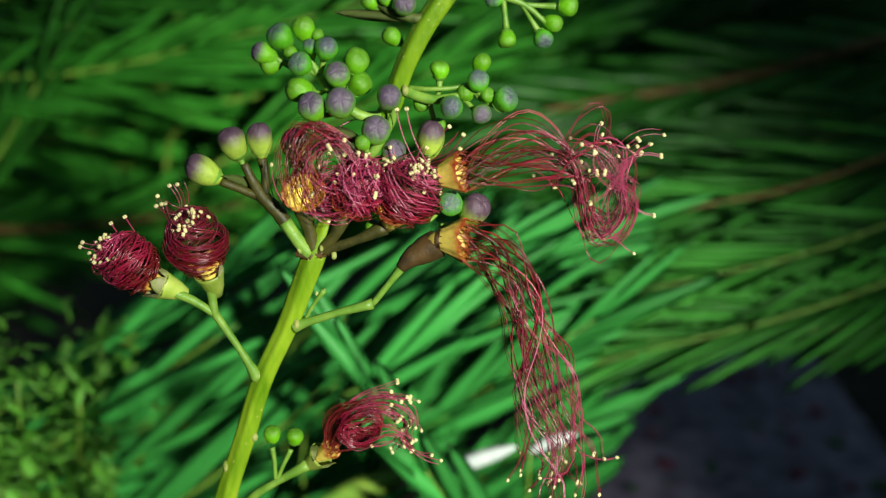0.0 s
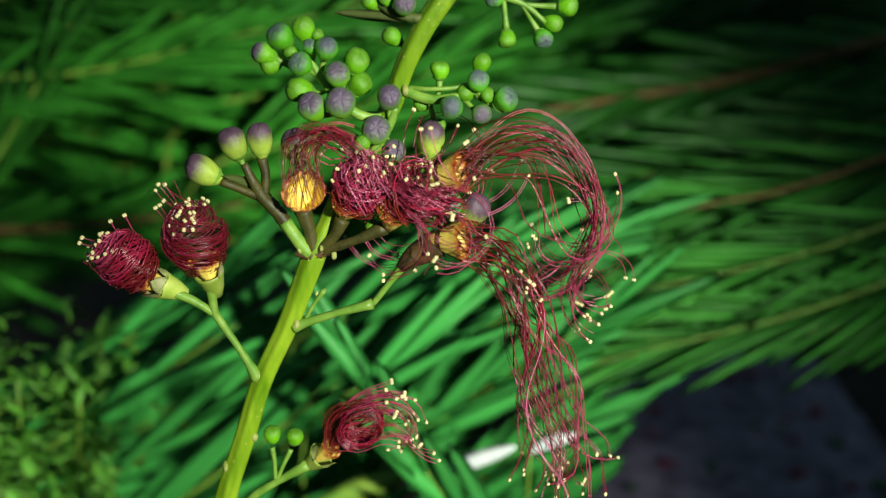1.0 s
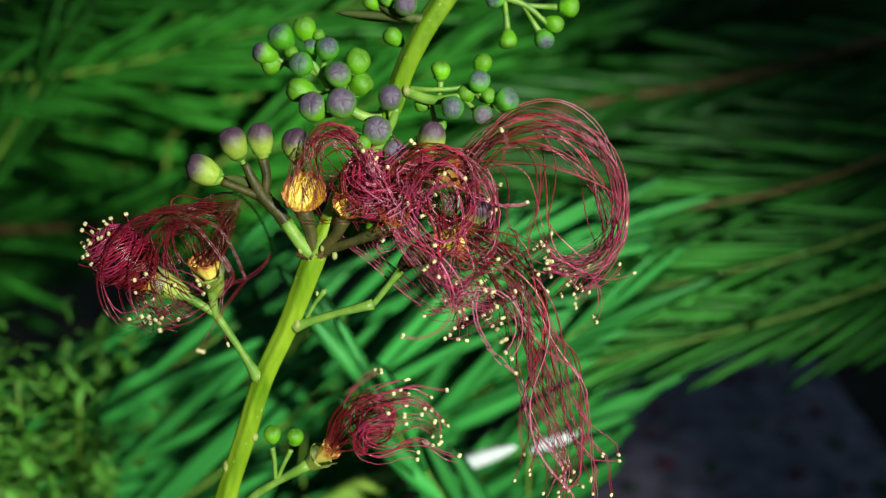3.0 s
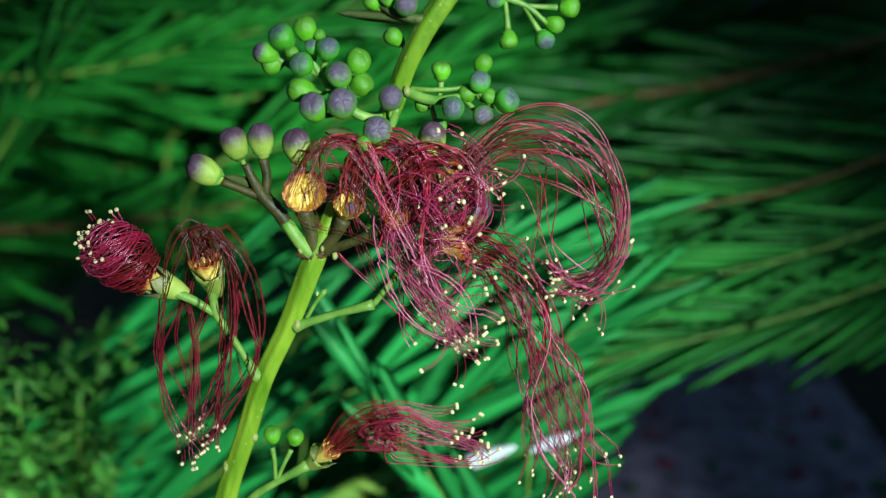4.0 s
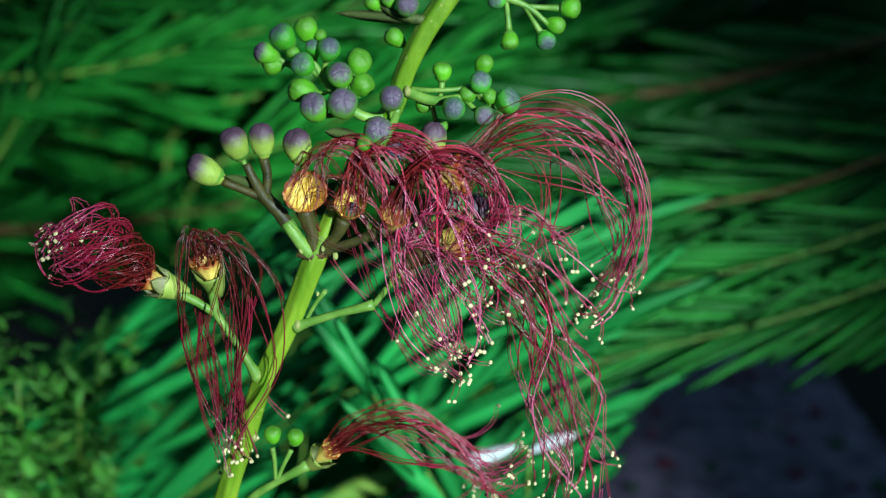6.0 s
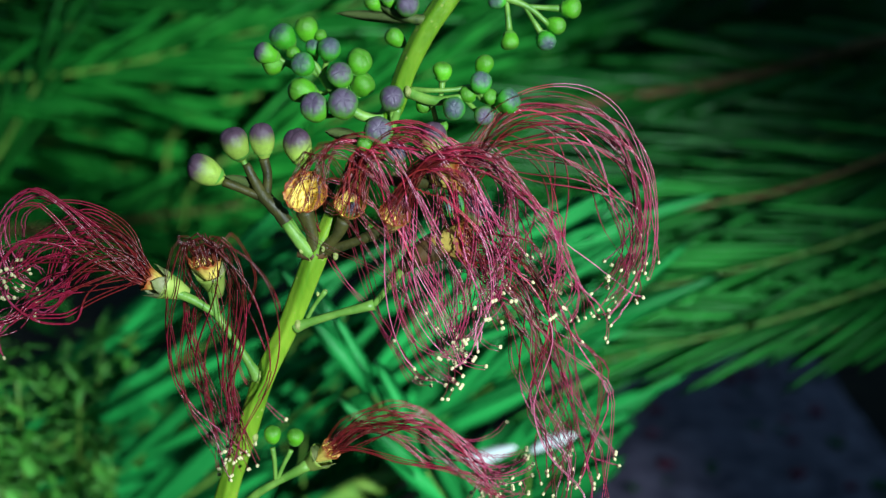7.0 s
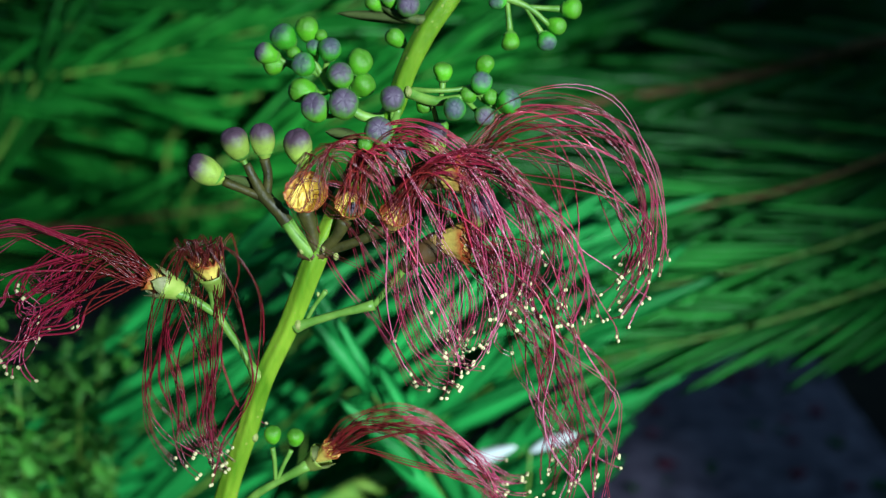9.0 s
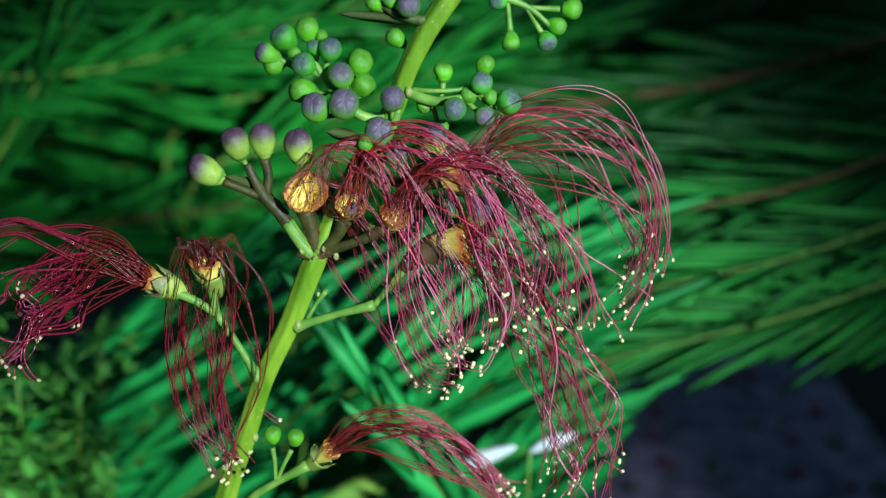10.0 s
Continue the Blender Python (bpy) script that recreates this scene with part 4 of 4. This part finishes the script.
# the upright ball that loosens, opens and drops its filaments
flower((370, 484), (-0.2, 0.95), 29, 28, 470, [
    ball(0, (350, 430), 64, 52, (-0.2, 1), 0.1, (-0.5, 1)),
    ball(1.2, (349, 422), 68, 55, (-0.2, 1), 0.1, (-0.5, 1)),
    ball(1.6, (348, 420), 70, 58, (-0.2, 1), 0.1, (-0.5, 1)),
    spray(2.1, loop((372, 468), (336, 404), 82, -330, (330, 420)), loop((362, 462), (338, 408), 66, -400, (300, 385)),
          loop((352, 468), (332, 402), 78, 330, (385, 370)), loose=0.45),
    spray(2.7, loop((372, 468), (330, 400), 94, -290, (290, 440)), loop((362, 462), (334, 404), 80, -330, (310, 380)),
          loop((352, 468), (326, 400), 90, 290, (400, 390)), loose=0.45),
    spray(3.6, [(345, 460), (305, 400), (262, 440), (248, 540), (258, 640), (290, 740), (318, 800)],
          [(360, 455), (350, 405), (385, 440), (380, 560), (360, 660), (345, 760), (335, 810)],
          [(380, 455), (400, 410), (430, 470), (440, 560), (430, 650), (390, 730), (350, 780)]),
    spray(4.5, [(345, 460), (305, 400), (262, 450), (255, 560), (268, 660), (295, 750), (325, 810)],
          [(360, 455), (350, 405), (385, 440), (385, 560), (370, 660), (345, 760), (335, 820)],
          [(380, 455), (410, 410), (440, 480), (440, 560), (430, 650), (390, 730), (350, 790)]),
    spray(5.5, [(345, 460), (305, 410), (295, 500), (318, 600), (345, 690), (380, 780), (400, 830)],
          [(360, 455), (355, 405), (390, 460), (390, 570), (385, 670), (395, 760), (400, 830)],
          [(380, 455), (430, 420), (488, 490), (490, 600), (460, 690), (415, 770), (400, 850)]),
    spray(7.5, [(340, 465), (285, 440), (252, 530), (268, 630), (310, 720), (370, 780), (405, 830)],
          [(358, 458), (350, 420), (372, 500), (365, 600), (355, 700), (380, 760), (400, 840)],
          [(380, 460), (420, 430), (470, 500), (475, 600), (445, 700), (412, 780), (402, 840)]),
    spray(9, [(340, 465), (275, 450), (235, 540), (225, 650), (240, 740), (300, 810), (370, 850)],
          [(358, 458), (350, 420), (340, 500), (330, 600), (330, 700), (330, 770), (370, 840)],
          [(380, 460), (420, 430), (455, 500), (445, 600), (430, 700), (390, 780), (370, 840)]),
    spray(10, [(340, 465), (285, 445), (265, 530), (275, 630), (300, 730), (350, 790), (390, 840)],
          [(358, 458), (350, 420), (360, 500), (350, 600), (345, 700), (365, 770), (395, 840)],
          [(380, 460), (420, 430), (468, 500), (460, 600), (440, 700), (410, 780), (398, 840)])], 12, False, pieces=28, thick=1.12, shades=(0, 0, 1), wide=2, petals=2, throat=1.02)

# the yellow-throated flower beside the stem
flower((545, 354), (-0.1, 0.6), 37, 26, 520, [
    spray(0, [(512, 320), (488, 270), (515, 212), (570, 205), (625, 245), (655, 300), (620, 350), (560, 350), (525, 300), (570, 255), (630, 285)],
          [(532, 322), (525, 260), (560, 225), (615, 270), (640, 325), (610, 370), (555, 380), (510, 350), (505, 290), (535, 245), (590, 250), (625, 300)],
          [(552, 330), (600, 270), (655, 300), (640, 355), (590, 350), (570, 310), (610, 290), (650, 325), (625, 380), (570, 375), (540, 330)], loose=0.8),
    spray(1, [(512, 315), (500, 250), (530, 212), (590, 230), (640, 290), (690, 335), (730, 365)],
          [(532, 320), (535, 250), (580, 235), (640, 280), (690, 330), (730, 370), (740, 420)],
          [(552, 330), (585, 270), (635, 270), (690, 310), (740, 345), (770, 330)]),
    spray(2.5, [(508, 350), (545, 420), (600, 470), (680, 520), (760, 540), (845, 500)],
          [(532, 318), (530, 245), (580, 225), (640, 280), (680, 370), (740, 450), (800, 510)],
          [(552, 330), (590, 260), (650, 270), (700, 330), (740, 400), (800, 470)]),
    spray(4.5, [(506, 345), (530, 420), (590, 520), (660, 600), (740, 640), (800, 640)],
          [(532, 315), (542, 260), (600, 280), (650, 370), (690, 470), (740, 560), (800, 620)],
          [(552, 325), (600, 260), (660, 250), (700, 300), (730, 390), (780, 520), (820, 590)]),
    spray(7.5, [(506, 350), (540, 450), (600, 560), (660, 640), (720, 690), (780, 690)],
          [(532, 318), (552, 262), (612, 300), (660, 400), (690, 520), (740, 620), (790, 655)],
          [(552, 328), (610, 255), (690, 235), (745, 280), (785, 380), (830, 500), (840, 590)]),
    spray(10, [(508, 355), (542, 460), (605, 575), (668, 655), (730, 695), (780, 690)],
          [(532, 320), (552, 265), (612, 305), (662, 410), (695, 530), (745, 640), (790, 660)],
          [(552, 330), (610, 258), (690, 238), (750, 285), (795, 385), (840, 500), (850, 590)])], 13, base_w=26, facing=0.85, pieces=30, bias=-0.15)

# the tangled ball in the middle, which opens first
flower((690, 395), (0.25, 0.85), 27, 32, 480, [
    ball(0, (725, 345), 58, 56, (0.3, 0.9), 0.18),
    ball(0.8, (735, 340), 66, 60, (0.4, 0.9), 0.2),
    spray(1.8, [(690, 385), (700, 310), (765, 280), (825, 320), (810, 390), (750, 410), (700, 440)],
          [(698, 380), (730, 320), (800, 310), (850, 360), (830, 440), (760, 470), (690, 440)],
          [(705, 382), (770, 330), (830, 350), (860, 410), (830, 470), (760, 480)]),
    spray(2.5, [(690, 395), (660, 440), (720, 510), (790, 535), (860, 500)],
          [(698, 382), (730, 320), (800, 300), (860, 340), (885, 410), (860, 470), (830, 490)],
          [(705, 385), (690, 300), (750, 255), (820, 290), (820, 370), (760, 400), (715, 350), (745, 290), (800, 320)]),
    spray(4.5, [(690, 395), (700, 320), (650, 270), (640, 340), (680, 430), (730, 520), (790, 600), (825, 640)],
          [(698, 382), (730, 300), (790, 290), (830, 360), (800, 420), (740, 400), (730, 330), (790, 300), (860, 350)],
          [(705, 378), (680, 300), (735, 245), (810, 270), (840, 340), (800, 400), (760, 350), (800, 310)]),
    spray(7.5, [(690, 395), (712, 335), (762, 380), (800, 470), (820, 560), (800, 650)],
          [(698, 385), (740, 295), (830, 280), (900, 340), (910, 420), (880, 470)],
          [(705, 380), (770, 300), (870, 290), (950, 350), (985, 420), (1000, 500)]),
    spray(10, [(690, 395), (715, 335), (770, 390), (815, 480), (850, 560), (850, 650)],
          [(698, 385), (740, 300), (830, 290), (910, 365), (935, 450), (910, 540)],
          [(705, 380), (780, 308), (880, 308), (965, 380), (1010, 470), (1025, 560)])], 14, base_w=34, facing=0.6, pieces=26, thick=1.15, bias=-0.2)

# the ball behind it
flower((610, 375), (0.3, 0.8), 28, 26, 480, [
    ball(0, (637, 330), 50, 46, (0.4, 0.9), 0.12),
    ball(2.7, (640, 322), 52, 48, (0.4, 0.9), 0.14),
    spray(3.8, [(604, 365), (602, 290), (640, 255), (672, 330), (690, 430), (720, 520), (770, 600)],
          [(614, 355), (635, 275), (695, 250), (750, 290), (750, 365), (695, 395), (655, 340), (690, 290), (735, 320)],
          [(622, 358), (660, 290), (720, 270), (780, 310), (810, 380), (820, 440)]),
    spray(5, [(604, 365), (604, 290), (640, 252), (675, 330), (695, 440), (725, 540), (785, 640)],
          [(614, 355), (640, 268), (705, 245), (765, 295), (765, 375), (700, 405), (655, 350), (695, 295), (745, 330)],
          [(622, 358), (665, 285), (735, 262), (805, 305), (840, 380), (855, 460)]),
    spray(7.5, [(604, 365), (612, 290), (652, 300), (682, 420), (702, 530), (742, 640), (795, 660)],
          [(614, 355), (650, 255), (720, 235), (792, 280), (842, 360), (882, 420), (890, 500)],
          [(622, 358), (680, 270), (770, 250), (850, 300), (892, 380), (905, 460)]),
    spray(10, [(604, 365), (614, 292), (655, 305), (685, 425), (705, 540), (745, 650), (790, 670)],
          [(614, 355), (650, 258), (725, 238), (800, 285), (852, 365), (892, 430), (900, 520)],
          [(622, 358), (680, 272), (775, 252), (860, 305), (905, 385), (920, 470)])], 15, base_w=14, facing=0.8, pieces=26, thick=1.3, bias=-0.2, shades=(1, 1, 2))

# the large brush that arches over to the side
flower((780, 312), (0.9, 0.25), 36, 34, 590, [
    spray(0, [(795, 280), (850, 218), (910, 195), (970, 240), (1010, 300), (1035, 400), (1080, 390), (1095, 310)],
          [(802, 298), (870, 285), (950, 275), (1010, 310), (1025, 400), (1060, 425), (1090, 350), (1050, 300)],
          [(800, 318), (870, 335), (925, 340), (985, 320), (1010, 255), (1060, 215), (1100, 260), (1080, 330)], loose=0.8),
    spray(1, [(795, 275), (850, 215), (920, 200), (1000, 240), (1050, 320), (1065, 400), (1030, 470)],
          [(802, 292), (880, 262), (960, 262), (1020, 320), (1050, 400), (1010, 450), (990, 480)],
          [(800, 315), (870, 325), (920, 340), (960, 390), (1000, 430), (1040, 440), (1060, 420)], loose=0.8),
    spray(2.5, [(795, 268), (870, 202), (960, 180), (1040, 225), (1090, 310), (1095, 400), (1060, 470), (1040, 510)],
          [(802, 285), (880, 238), (970, 232), (1050, 290), (1075, 380), (1040, 440), (990, 450)],
          [(800, 312), (860, 300), (910, 325), (930, 380), (960, 420), (1000, 440), (1040, 450)], loose=0.7),
    spray(4.5, [(795, 268), (870, 202), (970, 185), (1050, 230), (1100, 320), (1112, 400), (1090, 470), (1060, 500)],
          [(802, 285), (890, 250), (990, 270), (1060, 350), (1082, 430), (1060, 480), (1030, 495)],
          [(800, 312), (850, 312), (890, 360), (930, 420), (980, 470), (1020, 490), (1050, 500)], loose=0.7),
    spray(5.5, [(798, 268), (880, 192), (980, 170), (1070, 220), (1125, 310), (1140, 400), (1110, 480), (1080, 510)],
          [(802, 285), (890, 242), (990, 250), (1060, 320), (1092, 400), (1080, 470), (1060, 500)],
          [(800, 312), (850, 312), (900, 370), (930, 430), (965, 460), (1010, 490), (1050, 520)], loose=0.7),
    spray(7.5, [(798, 265), (880, 172), (975, 146), (1075, 180), (1138, 262), (1162, 355), (1166, 445), (1155, 475)],
          [(802, 285), (890, 232), (1000, 240), (1080, 310), (1118, 400), (1100, 480), (1075, 510)],
          [(800, 312), (860, 320), (910, 380), (960, 430), (1010, 470), (1060, 510), (1085, 540)], loose=0.7),
    spray(10, [(798, 268), (885, 182), (985, 148), (1085, 170), (1150, 250), (1182, 335), (1190, 415), (1184, 445)],
          [(802, 285), (890, 238), (1000, 250), (1080, 320), (1128, 410), (1112, 490), (1085, 520)],
          [(800, 312), (860, 322), (920, 380), (980, 440), (1040, 490), (1090, 540), (1110, 560)], loose=0.7)], 16, base_w=20, split=1, pieces=32, facing=0.25, thick=1.0, bias=-0.25, skew=1.0)

# the brush that hangs straight down
flower((782, 425), (0.95, 0.05), 38, 32, 540, [
    spray(0, [(802, 442), (832, 500), (880, 580), (900, 680), (905, 770), (905, 870)],
          [(815, 430), (870, 440), (920, 510), (940, 620), (960, 700), (1010, 780), (1020, 840)],
          [(818, 410), (890, 412), (950, 480), (990, 590), (1022, 690), (1038, 800)], loose=1.9),
    spray(2.5, [(805, 444), (850, 510), (885, 590), (905, 700), (910, 800), (915, 880)],
          [(815, 434), (880, 450), (930, 530), (955, 640), (975, 720), (1030, 800), (1040, 850)],
          [(818, 414), (900, 428), (965, 500), (1000, 600), (1035, 700), (1055, 820)], loose=1.9),
    spray(4.5, [(805, 446), (850, 520), (885, 600), (905, 700), (925, 800), (940, 890)],
          [(815, 434), (880, 455), (935, 540), (960, 640), (990, 730), (1030, 810), (1040, 860)],
          [(818, 416), (910, 430), (975, 510), (1010, 610), (1045, 710), (1055, 830)], loose=1.9),
    spray(7.5, [(806, 448), (858, 535), (890, 620), (910, 720), (945, 800), (990, 860)],
          [(815, 436), (890, 475), (950, 570), (985, 670), (1010, 760), (1030, 850)],
          [(818, 420), (930, 430), (1010, 510), (1060, 620), (1080, 720), (1065, 840)], loose=1.9),
    spray(10, [(806, 450), (850, 555), (900, 655), (940, 750), (970, 830), (990, 890)],
          [(815, 438), (890, 485), (955, 580), (1000, 680), (1030, 770), (1035, 860)],
          [(818, 422), (940, 435), (1025, 525), (1070, 635), (1088, 725), (1055, 845)], loose=1.9)], 17, base_w=24, split=1, pieces=24, facing=0.25, thick=1.1, stray=0.45)

# the low flower on its own side stalk
flower((568, 806), (0.72, 0.66), 27, 26, 440, [
    spray(0, [(578, 792), (575, 730), (610, 697), (660, 705), (688, 740), (660, 785), (610, 780), (602, 730), (650, 700), (720, 690), (770, 705)],
          [(584, 796), (600, 740), (650, 715), (678, 750), (640, 785), (605, 760), (640, 720), (700, 700), (735, 740), (720, 770)],
          [(590, 808), (640, 800), (683, 765), (665, 715), (620, 720), (605, 760), (640, 782), (690, 760), (730, 770)], loose=0.35),
    spray(1.6, [(578, 792), (576, 728), (612, 694), (664, 702), (692, 740), (662, 788), (610, 782), (602, 730), (655, 698), (730, 690), (790, 700)],
          [(584, 796), (600, 738), (652, 712), (682, 750), (642, 788), (605, 760), (642, 718), (705, 698), (742, 740), (730, 772)],
          [(590, 808), (640, 802), (686, 767), (668, 714), (622, 718), (605, 760), (642, 784), (695, 760), (740, 772)], loose=0.35),
    spray(2.6, [(578, 792), (590, 715), (640, 665), (690, 690), (700, 745), (660, 790), (615, 770), (625, 715), (680, 690), (735, 715), (755, 765)],
          [(584, 796), (605, 735), (660, 705), (695, 740), (660, 785), (620, 755), (655, 715), (715, 705), (745, 750)],
          [(590, 808), (645, 800), (690, 770), (690, 715), (640, 710), (620, 755), (660, 780), (710, 755), (745, 775)], loose=0.6),
    spray(3.8, [(578, 792), (602, 722), (650, 682), (692, 710), (668, 760), (640, 735), (690, 702), (760, 725), (825, 740)],
          [(584, 796), (640, 745), (700, 738), (690, 785), (650, 770), (700, 745), (770, 765), (830, 780)],
          [(590, 808), (640, 800), (700, 790), (720, 760), (690, 748), (690, 790), (760, 800), (820, 800)], loose=0.7),
    spray(5.5, [(578, 792), (608, 724), (668, 692), (730, 725), (780, 765), (820, 790)],
          [(584, 796), (650, 752), (730, 750), (800, 785), (850, 830)],
          [(590, 808), (650, 796), (730, 802), (800, 812), (860, 830)]),
    spray(10, [(578, 792), (608, 724), (672, 695), (740, 722), (800, 770), (850, 830), (880, 880)],
          [(584, 796), (650, 752), (730, 750), (800, 785), (860, 835), (885, 880)],
          [(590, 808), (650, 796), (730, 806), (800, 828), (860, 850), (910, 880)])], 18, False, base_w=22, pieces=28, petals=3, shades=(0, 1, 1), least=0.95, wide=1)


def motions():
    """All that moves: the stalk leans by a hair, and every piece of filament goes its way."""
    pivot = loc(395, 850)
    lean = []
    for t, a in ((0, 0.0), (1.5, 0.03), (2.5, 0.10), (4.5, 0.22), (5.5, 0.28), (7.5, 0.36), (10, 0.45)):
        turn = Matrix.Rotation(radians(a), 4, "Y")
        lean.append((t, Matrix.Translation(ROOT + pivot) @ turn @ Matrix.Translation(-pivot)))
    walk(raceme, lean)
    for ob, rows in moving:
        walk(ob, rows)


motions()
